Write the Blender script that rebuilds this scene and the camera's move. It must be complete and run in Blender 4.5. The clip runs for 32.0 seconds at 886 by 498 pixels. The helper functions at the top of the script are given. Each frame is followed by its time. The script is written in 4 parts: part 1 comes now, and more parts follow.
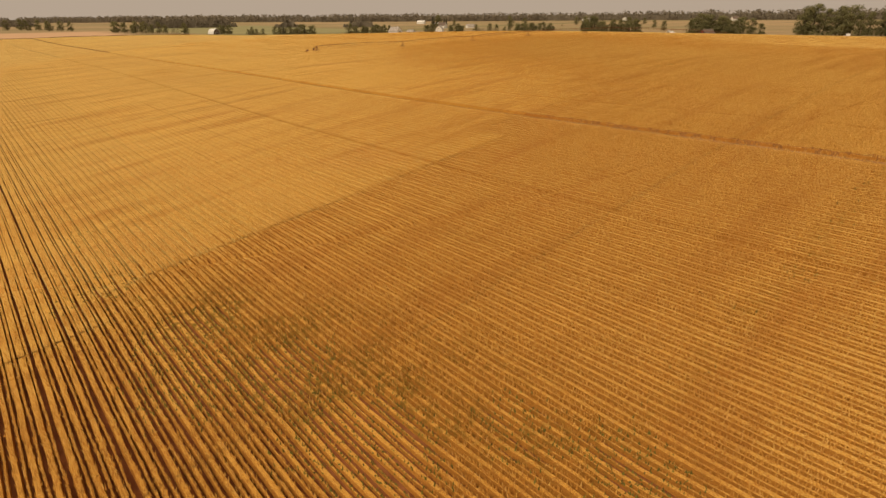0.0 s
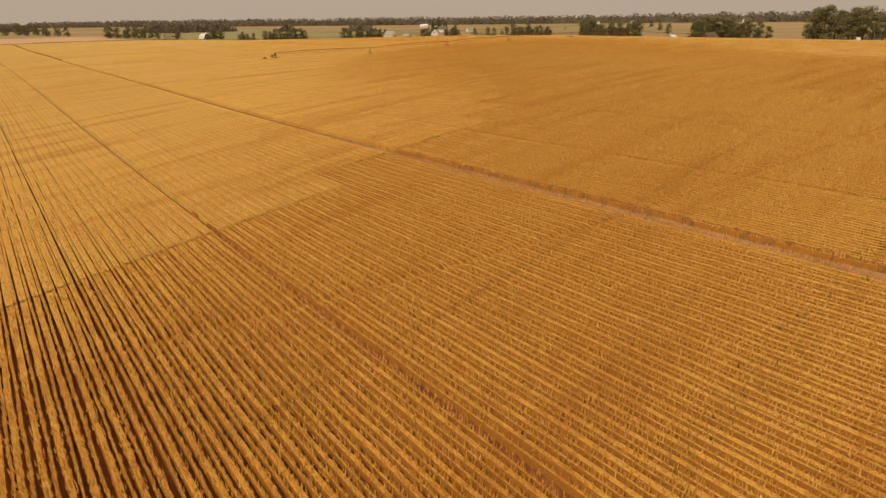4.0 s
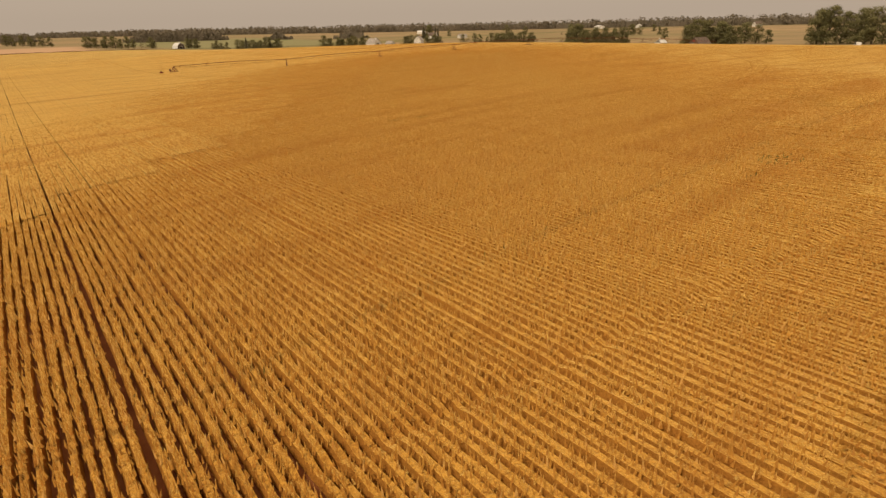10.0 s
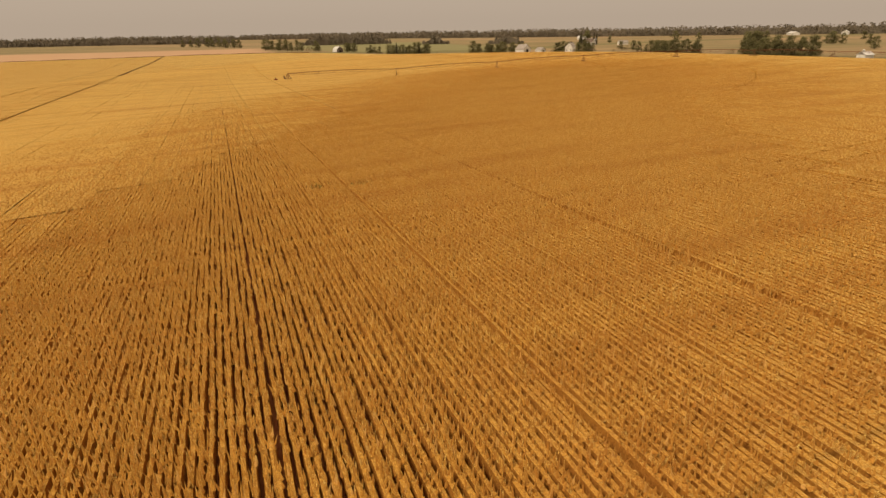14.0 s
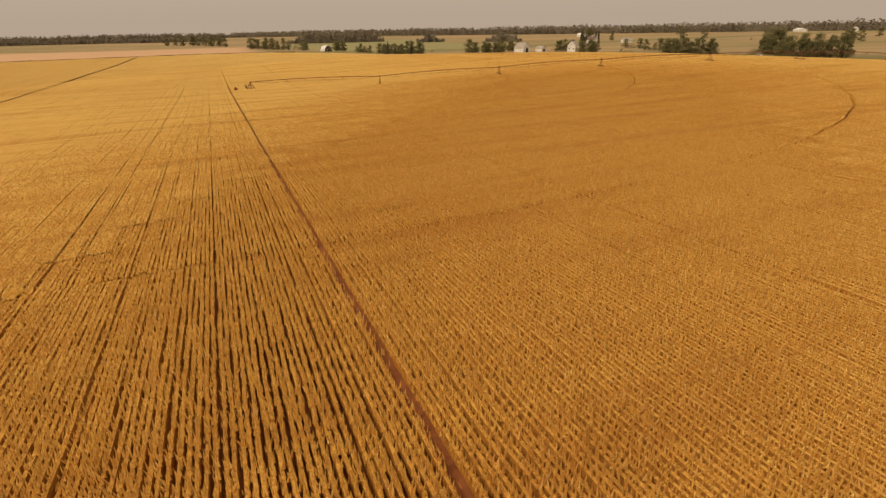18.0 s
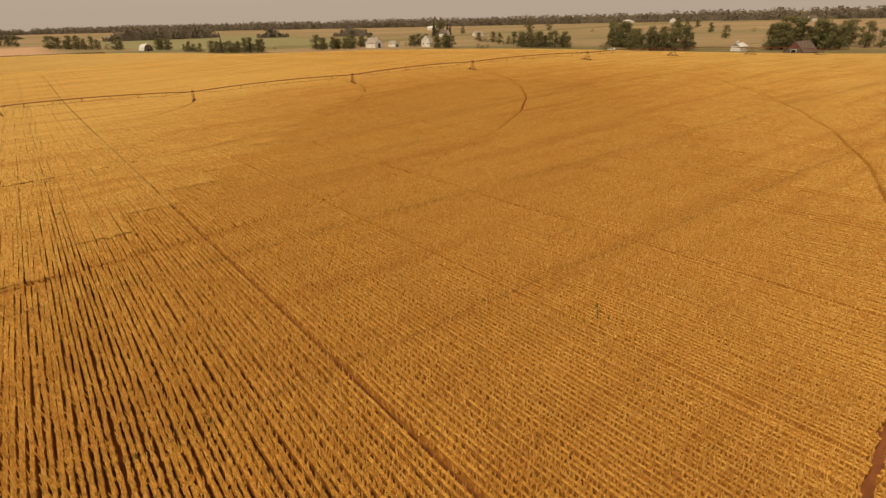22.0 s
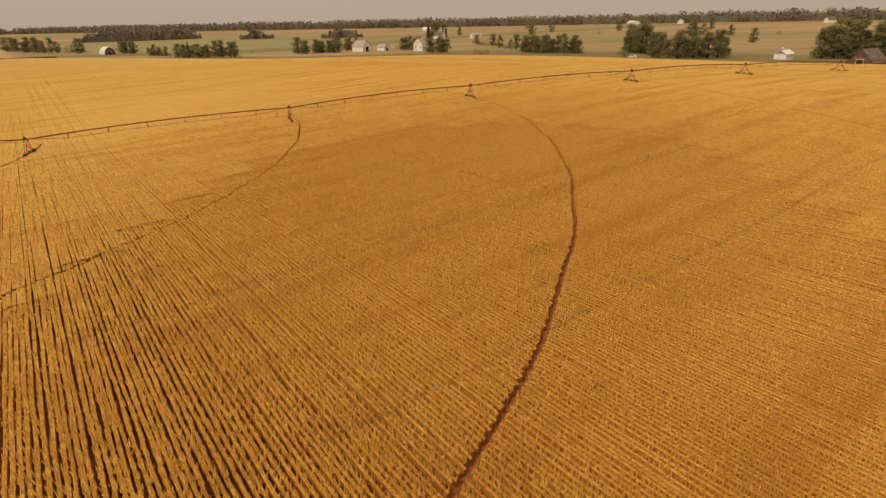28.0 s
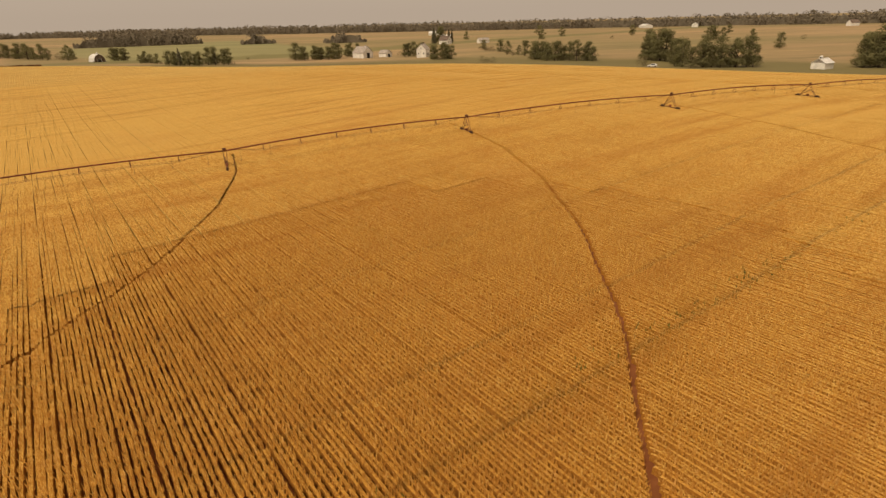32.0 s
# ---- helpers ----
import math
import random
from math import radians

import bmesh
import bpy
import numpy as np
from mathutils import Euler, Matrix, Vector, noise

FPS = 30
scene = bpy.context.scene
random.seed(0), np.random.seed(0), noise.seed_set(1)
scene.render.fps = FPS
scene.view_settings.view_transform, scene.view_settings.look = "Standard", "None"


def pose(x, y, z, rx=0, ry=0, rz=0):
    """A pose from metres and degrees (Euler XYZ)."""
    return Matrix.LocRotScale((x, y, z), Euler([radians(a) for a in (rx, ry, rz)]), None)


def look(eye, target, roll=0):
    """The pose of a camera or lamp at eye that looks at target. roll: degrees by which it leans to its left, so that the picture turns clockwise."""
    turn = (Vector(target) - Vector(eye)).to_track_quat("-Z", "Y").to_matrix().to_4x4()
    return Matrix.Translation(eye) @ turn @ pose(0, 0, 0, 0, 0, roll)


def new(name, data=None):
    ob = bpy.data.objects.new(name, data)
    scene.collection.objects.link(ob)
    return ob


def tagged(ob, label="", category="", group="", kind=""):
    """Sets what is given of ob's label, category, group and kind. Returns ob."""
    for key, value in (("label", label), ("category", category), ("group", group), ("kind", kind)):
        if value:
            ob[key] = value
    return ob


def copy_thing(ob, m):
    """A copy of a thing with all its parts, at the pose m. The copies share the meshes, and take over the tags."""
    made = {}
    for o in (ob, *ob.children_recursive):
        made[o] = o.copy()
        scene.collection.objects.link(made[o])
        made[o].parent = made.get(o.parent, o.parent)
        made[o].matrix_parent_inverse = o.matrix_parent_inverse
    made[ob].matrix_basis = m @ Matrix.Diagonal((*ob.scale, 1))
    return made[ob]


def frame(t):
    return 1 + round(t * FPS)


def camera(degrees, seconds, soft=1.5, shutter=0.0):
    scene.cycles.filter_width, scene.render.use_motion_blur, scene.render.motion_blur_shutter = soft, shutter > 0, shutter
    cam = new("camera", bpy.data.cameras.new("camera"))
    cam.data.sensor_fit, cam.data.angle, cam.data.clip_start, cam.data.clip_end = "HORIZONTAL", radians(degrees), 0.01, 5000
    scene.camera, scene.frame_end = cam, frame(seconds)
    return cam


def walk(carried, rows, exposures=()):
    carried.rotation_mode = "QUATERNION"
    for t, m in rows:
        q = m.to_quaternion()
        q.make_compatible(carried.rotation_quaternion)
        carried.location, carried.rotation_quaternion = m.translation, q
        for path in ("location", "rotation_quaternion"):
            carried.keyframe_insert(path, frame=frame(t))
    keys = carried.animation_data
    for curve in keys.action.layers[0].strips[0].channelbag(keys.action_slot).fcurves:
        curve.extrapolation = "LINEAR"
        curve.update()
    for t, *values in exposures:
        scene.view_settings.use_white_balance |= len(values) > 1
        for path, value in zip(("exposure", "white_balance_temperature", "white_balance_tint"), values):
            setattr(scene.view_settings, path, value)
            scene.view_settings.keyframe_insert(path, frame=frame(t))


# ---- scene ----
cam = camera(78.5, 32.0, soft=1.4)
EXPOSURES = [(0.0, 0.32), (32.0, 0.32)]
# seconds, place in metres (rows of wheat run along y), heading, tilt, lean
PATH = [
    (0.0, -122.09, -34.89, 11.20, -41.09, -23.28, -0.58),
    (0.5, -118.97, -34.39, 11.21, -40.92, -23.23, -0.50),
    (1.0, -115.57, -33.90, 11.23, -40.80, -23.19, -0.50),
    (1.5, -111.92, -33.43, 11.26, -40.57, -23.15, -0.51),
    (2.0, -108.05, -32.99, 11.31, -40.35, -23.12, -0.55),
    (2.5, -103.97, -32.58, 11.33, -40.13, -23.08, -0.62),
    (3.0, -99.73, -32.21, 11.34, -39.89, -23.04, -0.68),
    (3.5, -95.40, -31.88, 11.34, -39.76, -23.01, -0.78),
    (5.5, -78.13, -29.65, 11.32, -39.08, -22.82, -0.81),
    (6.0, -73.85, -29.45, 11.34, -38.84, -22.75, -0.83),
    (6.5, -69.42, -29.14, 11.31, -38.74, -22.69, -0.89),
    (7.0, -64.90, -28.83, 11.29, -38.65, -22.65, -0.97),
    (7.5, -60.32, -28.48, 11.24, -38.33, -22.60, -1.06),
    (8.0, -55.70, -28.09, 11.16, -38.22, -22.56, -1.16),
    (8.5, -51.07, -27.69, 11.05, -38.10, -22.51, -1.23),
    (9.0, -46.48, -27.33, 10.95, -37.96, -22.47, -1.28),
    (9.5, -41.90, -26.98, 10.86, -37.90, -22.43, -1.35),
    (10.0, -37.28, -26.59, 10.82, -37.74, -22.40, -1.41),
    (10.5, -32.67, -26.17, 10.96, -36.94, -22.32, -1.43),
    (11.0, -28.07, -25.68, 11.24, -33.74, -22.20, -1.42),
    (11.5, -23.56, -25.08, 11.51, -29.48, -22.05, -1.36),
    (12.0, -19.27, -24.21, 11.66, -26.52, -21.94, -1.28),
    (12.5, -15.42, -22.91, 11.76, -23.90, -21.85, -1.23),
    (13.0, -12.14, -21.08, 11.88, -22.38, -21.78, -1.17),
    (13.5, -9.49, -18.65, 12.03, -21.77, -21.72, -1.13),
    (15.5, -1.33, -3.57, 12.20, -20.90, -21.74, -1.12),
    (16.0, 0.42, 0.77, 12.40, -20.88, -21.79, -1.16),
    (16.5, 2.30, 5.26, 12.60, -20.74, -21.83, -1.18),
    (17.0, 4.22, 9.83, 12.83, -20.66, -21.88, -1.19),
    (17.5, 6.12, 14.44, 13.03, -20.72, -21.94, -1.21),
    (18.0, 8.02, 19.06, 13.16, -21.79, -22.01, -1.23),
    (18.5, 9.95, 23.65, 13.26, -22.42, -22.11, -1.28),
    (19.0, 11.91, 28.19, 13.38, -24.38, -22.24, -1.37),
    (19.5, 13.89, 32.67, 13.51, -27.39, -22.41, -1.47),
    (20.0, 15.98, 37.09, 13.65, -30.52, -22.58, -1.54),
    (20.5, 18.28, 41.38, 13.82, -33.69, -22.72, -1.59),
    (21.0, 20.81, 45.51, 14.04, -35.50, -22.85, -1.61),
    (21.5, 23.48, 49.52, 14.24, -36.15, -22.94, -1.62),
    (22.0, 26.16, 53.36, 14.38, -36.38, -23.00, -1.60),
    (22.5, 28.82, 57.03, 14.49, -36.55, -23.03, -1.59),
    (23.0, 31.50, 60.56, 14.62, -36.59, -23.04, -1.58),
    (23.5, 34.33, 64.09, 14.74, -36.66, -23.04, -1.56),
    (24.0, 37.28, 67.69, 14.84, -36.62, -23.03, -1.53),
    (24.5, 40.32, 71.31, 14.91, -36.60, -23.03, -1.49),
    (25.0, 43.40, 74.93, 14.99, -36.62, -23.03, -1.45),
    (25.5, 46.51, 78.52, 15.11, -36.63, -23.06, -1.40),
    (26.0, 49.68, 82.13, 15.27, -36.66, -23.12, -1.36),
    (28.5, 64.53, 99.01, 15.16, -36.68, -22.99, -1.46),
    (29.0, 67.78, 102.44, 15.31, -36.59, -22.99, -1.50),
    (29.5, 71.04, 105.93, 15.43, -36.52, -22.98, -1.53),
    (30.0, 74.10, 109.20, 15.57, -36.47, -22.95, -1.55),
    (30.5, 76.71, 111.93, 15.82, -36.28, -22.91, -1.56),
    (31.0, 78.68, 113.91, 16.12, -36.06, -22.87, -1.57),
    (31.5, 79.99, 115.10, 16.40, -35.91, -22.81, -1.59),
    (32.0, 80.70, 115.61, 16.49, -35.78, -22.73, -1.61),
]
walk(cam, [(t, pose(x, y, z, 0, 0, yaw) @ pose(0, 0, 0, 90 + pitch) @ pose(0, 0, 0, 0, 0, roll))
           for t, x, y, z, yaw, pitch, roll in PATH], EXPOSURES)


# ---- light: smoke-veiled sun, beige sky ----
SUN_UP, SUN_TURN = radians(52), radians(264)
world = bpy.data.worlds.new("smoky_sky")
scene.world = world
world.use_nodes = True
wn, wl = world.node_tree.nodes, world.node_tree.links
wn.clear()
sky = wn.new("ShaderNodeTexSky")
sky.sky_type, sky.sun_disc = "NISHITA", False
sky.sun_elevation, sky.sun_rotation = SUN_UP, SUN_TURN
sky.dust_density, sky.air_density = 6.0, 1.0
smoke = wn.new("ShaderNodeMix")
smoke.data_type, smoke.inputs[0].default_value = "RGBA", 0.93
# an overcast veil: brighter overhead than at the horizon
where = wn.new("ShaderNodeTexCoord")
height = wn.new("ShaderNodeSeparateXYZ")
veil = wn.new("ShaderNodeMapRange")
for socket, value in zip(veil.inputs[1:5], (0.02, 1.0, 1.0, 2.3)):
    socket.default_value = value
tone = wn.new("ShaderNodeVectorMath")
tone.operation = "SCALE"
tone.inputs[0].default_value = (4.9, 3.85, 2.9)
wl.new(where.outputs["Generated"], height.inputs[0])
wl.new(height.outputs[2], veil.inputs[0])
wl.new(veil.outputs[0], tone.inputs["Scale"])
wl.new(tone.outputs[0], smoke.inputs[7])
back = wn.new("ShaderNodeBackground")
back.inputs["Strength"].default_value = 0.0805
wout = wn.new("ShaderNodeOutputWorld")
wl.new(sky.outputs[0], smoke.inputs[6])
wl.new(smoke.outputs[2], back.inputs["Color"])
wl.new(back.outputs[0], wout.inputs[0])
sun = new("sun", bpy.data.lights.new("sun", "SUN"))
sun.data.energy, sun.data.angle, sun.data.color = 2.0, radians(14), (1.0, 0.86, 0.66)
sun.matrix_world = look((0, 0, 60), (60 * math.sin(SUN_TURN) * -1, 60 * math.cos(SUN_TURN) * -1, 60 - 60 * math.tan(SUN_UP)))


# ---- materials ----
class Nodes:
    """A small helper that strings nodes together."""

    def __init__(self, name):
        self.m = bpy.data.materials.new(name)
        self.m.use_nodes = True
        self.t = self.m.node_tree
        self.b = self.t.nodes["Principled BSDF"]
        self.b.inputs["Specular IOR Level"].default_value = 0.25

    def put(self, socket, v):
        if hasattr(v, "is_output"):
            self.t.links.new(v, socket)
        elif v is not None:
            socket.default_value = v

    def node(self, kind, **ins):
        n = self.t.nodes.new(kind)
        for k, v in ins.items():
            self.put(n.inputs[k.replace("_", " ")], v)
        return n

    def math(self, op, a, b=None, c=None, clamp=False):
        n = self.t.nodes.new("ShaderNodeMath")
        n.operation, n.use_clamp = op, clamp
        for s, v in zip(n.inputs, (a, b, c)):
            self.put(s, v)
        return n.outputs[0]

    def mix(self, f, a, b, blend="MIX"):
        n = self.t.nodes.new("ShaderNodeMix")
        n.data_type, n.blend_type = "RGBA", blend
        for s, v in ((0, f), (6, a), (7, b)):
            self.put(n.inputs[s], (*v, 1) if isinstance(v, tuple) and len(v) == 3 else v)
        return n.outputs[2]

    def place(self):
        return self.t.nodes.new("ShaderNodeNewGeometry").outputs["Position"]

    def stretch(self, v, x, y, z):
        n = self.t.nodes.new("ShaderNodeVectorMath")
        n.operation = "MULTIPLY"
        self.put(n.inputs[0], v)
        n.inputs[1].default_value = (x, y, z)
        return n.outputs[0]

    def noise(self, v, scale, detail=3.0, rough=0.55):
        n = self.node("ShaderNodeTexNoise", Vector=v, Scale=scale, Detail=detail, Roughness=rough)
        return n.outputs[0]

    def span(self, v, a, b, lo=0.0, hi=1.0):
        n = self.t.nodes.new("ShaderNodeMapRange")
        n.interpolation_type = "SMOOTHSTEP"
        for s, x in zip(n.inputs, (v, a, b, lo, hi)):
            self.put(s, x)
        return n.outputs[0]

    def split(self, v):
        n = self.t.nodes.new("ShaderNodeSeparateXYZ")
        self.put(n.inputs[0], v)
        return n.outputs

    def bump(self, h, strength=0.4, distance=0.1):
        n = self.node("ShaderNodeBump", Height=h, Strength=strength, Distance=distance)
        self.put(self.b.inputs["Normal"], n.outputs[0])

    def let_through(self, colour, share):
        """Thin leaves: part of the light comes through from behind."""
        t = self.node("ShaderNodeBsdfTranslucent", Color=colour)
        m = self.node("ShaderNodeMixShader", Fac=share)
        self.put(m.inputs[1], self.b.outputs[0])
        self.put(m.inputs[2], t.outputs[0])
        self.put(self.t.nodes["Material Output"].inputs["Surface"], m.outputs[0])

    def done(self, colour, rough=0.8, metal=0.0):
        self.put(self.b.inputs["Base Color"], (*colour, 1) if isinstance(colour, tuple) and len(colour) == 3 else colour)
        self.put(self.b.inputs["Roughness"], rough)
        self.put(self.b.inputs["Metallic"], metal)
        return self.m


def plain(name, colour, rough=0.7, metal=0.0, scale=2.0, vary=0.25, bump=0.15):
    """Paint, metal or timber with blotches and a fine grain."""
    n = Nodes(name)
    p = n.t.nodes.new("ShaderNodeTexCoord").outputs["Object"]
    big, fine = n.noise(p, scale, 4), n.noise(p, scale * 14, 3)
    c = n.mix(n.span(big, 0.35, 0.7), tuple(x * (1 - vary) for x in colour), tuple(min(1, x * (1 + vary * 0.5)) for x in colour))
    c = n.mix(n.span(fine, 0.3, 0.8, 0.0, vary), c, tuple(x * 0.55 for x in colour))
    n.bump(fine, bump, 0.02)
    return n.done(c, rough, metal)


# green, weedy strips across the rows: y, half width, how green
STRIPS = [(90.8, 1.3, 0.45), (112.8, 1.2, 0.4), (130.2, 1.9, 0.6), (150, 1.3, 0.25), (73, 1.1, 0.35), (-8.7, 1.0, 0.3), (-24.8, 1.6, 0.6), (54, 1.0, 0.3)]


# thin wheel marks across the rows: y, half width
CROSS, CROSS_HALF = [90.8, 112.8, 130.0, 73.0, 136.0, 149.8, -8.7], [0.07, 0.06, 0.06, 0.04, 0.06, 0.05, 0.05]


def wheat(name, fine_scale, islands, rows=False, pale=0.0, gaps=0.4, ruddy_shade=0.0, spread=0.5, sheen=0.8, tint=(1.0, 0.79, 0.28)):
    n = Nodes(name)
    p = n.place()
    x, y, z = n.split(p)
    broad = n.noise(n.stretch(p, 0.35, 1.0, 1), 0.022, 4)
    streak = n.noise(n.stretch(p, 0.22, 2.2, 1), 0.12, 5)
    c = n.mix(n.span(broad, 0.3, 0.72), (0.58, 0.29, 0.044), (0.645, 0.345, 0.057))
    # lightens the far canopy's colour, standing in for haze
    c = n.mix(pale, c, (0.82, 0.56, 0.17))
    c = n.mix(n.span(streak, 0.45, 0.72, 0.0, 0.45), c, (0.38, 0.165, 0.033))
    ruddy = n.noise(p, 0.06, 3)
    c = n.mix(n.span(ruddy, 0.5, 0.75, 0.0, 0.3), c, (0.50, 0.18, 0.032))
    c = n.mix(n.span(x, -52.5, -53.5, 0.0, 0.18), c, (0.50, 0.205, 0.04))
    # mixes in a dark ruddy tone: painted shade, strongest on the row sides
    c = n.mix(ruddy_shade, c, (0.36, 0.14, 0.026))
    # green growth
    wob = n.math("MULTIPLY", n.math("SUBTRACT", n.noise(p, 0.09, 3), 0.5), 3.0)
    patchy = n.span(n.noise(n.stretch(p, 1, 1.3, 1), 0.16, 4), 0.25, 0.6)
    clumps = n.span(n.noise(p, 1.7, 4, 0.7), 0.44, 0.6, 0.0, 1.0)
    green = None
    for y0, w, g in STRIPS:
        d = n.math("ABSOLUTE", n.math("SUBTRACT", n.math("ADD", y, wob), y0))
        s = n.math("MULTIPLY", n.span(d, 0.1 * w, w, 0.7 * g, 0.0), n.math("MULTIPLY", patchy, clumps))
        green = s if green is None else n.math("MAXIMUM", green, s)
    weeds = n.noise(n.stretch(p, 0.6, 1.0, 1), 0.075, 5, 0.6)
    green = n.math("MAXIMUM", green, n.span(weeds, 0.62, 0.76, 0.0, 0.4))
    # a weedy hollow low on the slope
    hx, hy = n.math("ADD", x, n.math("ADD", 110.0, n.math("MULTIPLY", y, 0.3))), n.math("MULTIPLY", n.math("ADD", y, 2.0), 0.28)
    r = n.math("SQRT", n.math("ADD", n.math("MULTIPLY", n.math("MULTIPLY", hx, hx), 1.0), n.math("MULTIPLY", hy, hy)))
    green = n.math("MAXIMUM", green, n.math("MULTIPLY", n.span(r, 3.0, 9.5, 1.0, 0.0), n.math("MULTIPLY", n.span(n.noise(p, 0.22, 4), 0.36, 0.6), clumps)))
    c = n.mix(n.math("MULTIPLY", green, 0.75), c, (0.15, 0.105, 0.018))
    # thin wheel marks across the rows, the shade inside them painted dark brown
    wear_and_shade = n.span(n.noise(n.stretch(p, 0.3, 1, 1), 0.5, 3), 0.3, 0.6, 0.3, 1.0)
    waver = n.math("MULTIPLY", n.math("SUBTRACT", n.noise(p, 0.05, 2), 0.5), 1.2)
    for y0, w in zip(CROSS, CROSS_HALF):
        d = n.math("ABSOLUTE", n.math("SUBTRACT", n.math("ADD", y, waver), y0))
        c = n.mix(n.math("MULTIPLY", n.span(d, 1.0 * w, 4.0 * w, 0.72, 0.0), wear_and_shade), c, (0.20, 0.10, 0.02))
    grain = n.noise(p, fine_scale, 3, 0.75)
    # dark specks paint the shaded gaps between ears
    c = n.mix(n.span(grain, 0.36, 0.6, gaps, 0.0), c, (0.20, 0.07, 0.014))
    if islands:
        rnd = n.t.nodes.new("ShaderNodeNewGeometry").outputs["Random Per Island"]
        c = n.mix(n.span(rnd, 0.0, 1.0, 0.0, spread), c, (0.29, 0.105, 0.018))
        c = n.mix(n.span(rnd, 0.88, 1.0, 0.0, 0.45), c, (0.80, 0.47, 0.14))
    h = grain
    if rows:
        f = n.math("ABSOLUTE", n.math("SUBTRACT", n.math("FRACT", n.math("DIVIDE", x, 0.84)), 0.5))
        h = n.math("ADD", grain, n.span(f, 0.36, 0.48, 1.0, 0.0))
        n.bump(h, 0.7, 0.25)
    else:
        n.bump(h, 0.6, 0.07 if islands else 0.12)
    # sheen tinted to brighten distant wheat at low angles, standing in for haze
    n.b.inputs["Specular IOR Level"].default_value = 0.04
    n.put(n.b.inputs["Sheen Weight"], n.math("MULTIPLY", n.math("SUBTRACT", 1.0, green, clamp=True), n.span(streak, 0.45, 0.72, sheen, 0.5 * sheen)))
    n.b.inputs["Sheen Roughness"].default_value = 0.36
    n.b.inputs["Sheen Tint"].default_value = (*tint, 1)
    return n.done(c, 0.85)


# near ears coloured darker than the far wheat, in place of haze
WHEAT_EAR = wheat("ripe_wheat_ears", 9.0, True, ruddy_shade=0.43, spread=0.6, gaps=0.4, sheen=0.75, tint=(1.0, 0.70, 0.2))
WHEAT_FAR = wheat("ripe_wheat_canopy", 7.0, False, rows=True, ruddy_shade=0.3, pale=0.05, gaps=0.65, sheen=1.0)
WHEAT_TOP = wheat("ripe_wheat_tops", 13.0, False, gaps=0.58, ruddy_shade=0.11, sheen=1.0)
# darker copy of the wheat colour, with shade painted in for the row sides
WHEAT_ROW = wheat("shaded_wheat_sides", 14.0, False, gaps=0.55, ruddy_shade=0.7, sheen=0.0)


def weed_leaves():
    n = Nodes("dull_green_weeds")
    rnd = n.t.nodes.new("ShaderNodeNewGeometry").outputs["Random Per Island"]
    n.b.inputs["Specular IOR Level"].default_value = 0.08
    return n.done(n.mix(rnd, (0.070, 0.055, 0.011), (0.165, 0.13, 0.025)), 0.9)


WEEDS = weed_leaves()


# ---- lie of the land ----
PIVOT, HUB = (19.8, 221.8), (18.0, 218.5)
HUMP_X, HUMP_Y, HUMP = range(-170, 306, 95), range(-90, 576, 95), 95.0
LIFT = [[-6.29, -5.44, -4.11, -3.53, -2.95, -2.25, -0.87, 0.74], [2.43, 0.86, 1.88, 5.45, 3.22, 0.7, -1.34, 1.27],
        [8.17, 2.37, 1.52, -3.13, -3.32, 3.5, -0.01, 1.48], [0.06, -1.82, 2.23, 1.49, 0.09, 2.45, 0.42, 1.28],
        [1.0, 2.47, 1.54, 4.06, 4.27, 0.3, -1.04, -1.16], [0.69, 1.49, 0.13, -1.81, -1.34, 0.21, -0.15, -2.82]]


def land(x, y):
    """Height of the soil: a wide plain that rises slowly outwards, with the field's soft swells on it."""
    x, y = np.asarray(x, float), np.asarray(y, float)
    out = np.hypot(x - 22.0, y - 219.6)
    z = -8 + 0.0075 * np.clip(out - 350, 0, 1300)
    for hx, row in zip(HUMP_X, LIFT):
        gx = np.exp(-(x - hx) ** 2 / (2 * HUMP * HUMP))
        for hy, a in zip(HUMP_Y, row):
            z = z + a * gx * np.exp(-(y - hy) ** 2 / (2 * HUMP * HUMP))
    return z


def soil(x, y):
    return float(land(x, y))


# eastern edge of the wheat: x for each y
EDGE_Y = [-400, 60, 150, 205, 260, 310, 381, 440, 515, 575, 628]
EDGE_X = [470, 385, 360, 331, 313, 296, 272, 235, 190, 130, 67]
NORTH = 628.0
ROAD_X, ROAD_HALF = -53.0, 0.42
RINGS = [44.6, 87.0, 123.0, 164.9, 202.9, 205.8, 239.0, 279.0]
RING_HALF = [0.13, 0.15, 0.18, 0.17, 0.115, 0.105, 0.1, 0.05]
TRAMS = [-77.2, -47.4, -41.5, -25.2, -3.5, 1.5, 7.0, 13.0, 28.8, 34.6, 45.6, 56.9, 70.0, 71.1, 76.7, 98.7]
TRAM_HALF = [0.17, 0.11, 0.09, 0.10, 0.07, 0.10, 0.07, 0.14, 0.05, 0.12, 0.05, 0.10, 0.06, 0.09, 0.10, 0.08]
# the stretch of the field that the flight passes close over
LANE = [(-112, -14), (-30, -5), (8, 22), (38, 68), (98, 140)]


def lane_distance(x, y):
    best = np.full(np.shape(x), 1e9)
    for (ax, ay), (bx, by) in zip(LANE, LANE[1:]):
        dx, dy = bx - ax, by - ay
        s = np.clip(((x - ax) * dx + (y - ay) * dy) / (dx * dx + dy * dy), 0, 1)
        best = np.minimum(best, np.hypot(x - ax - s * dx, y - ay - s * dy))
    return best


def behind_arm(x, y):
    """The side of the irrigation arm that its wheels have not crossed this season."""
    return y > PIVOT[1] - 0.276 * np.clip(x - PIVOT[0], 0, 400) + 3


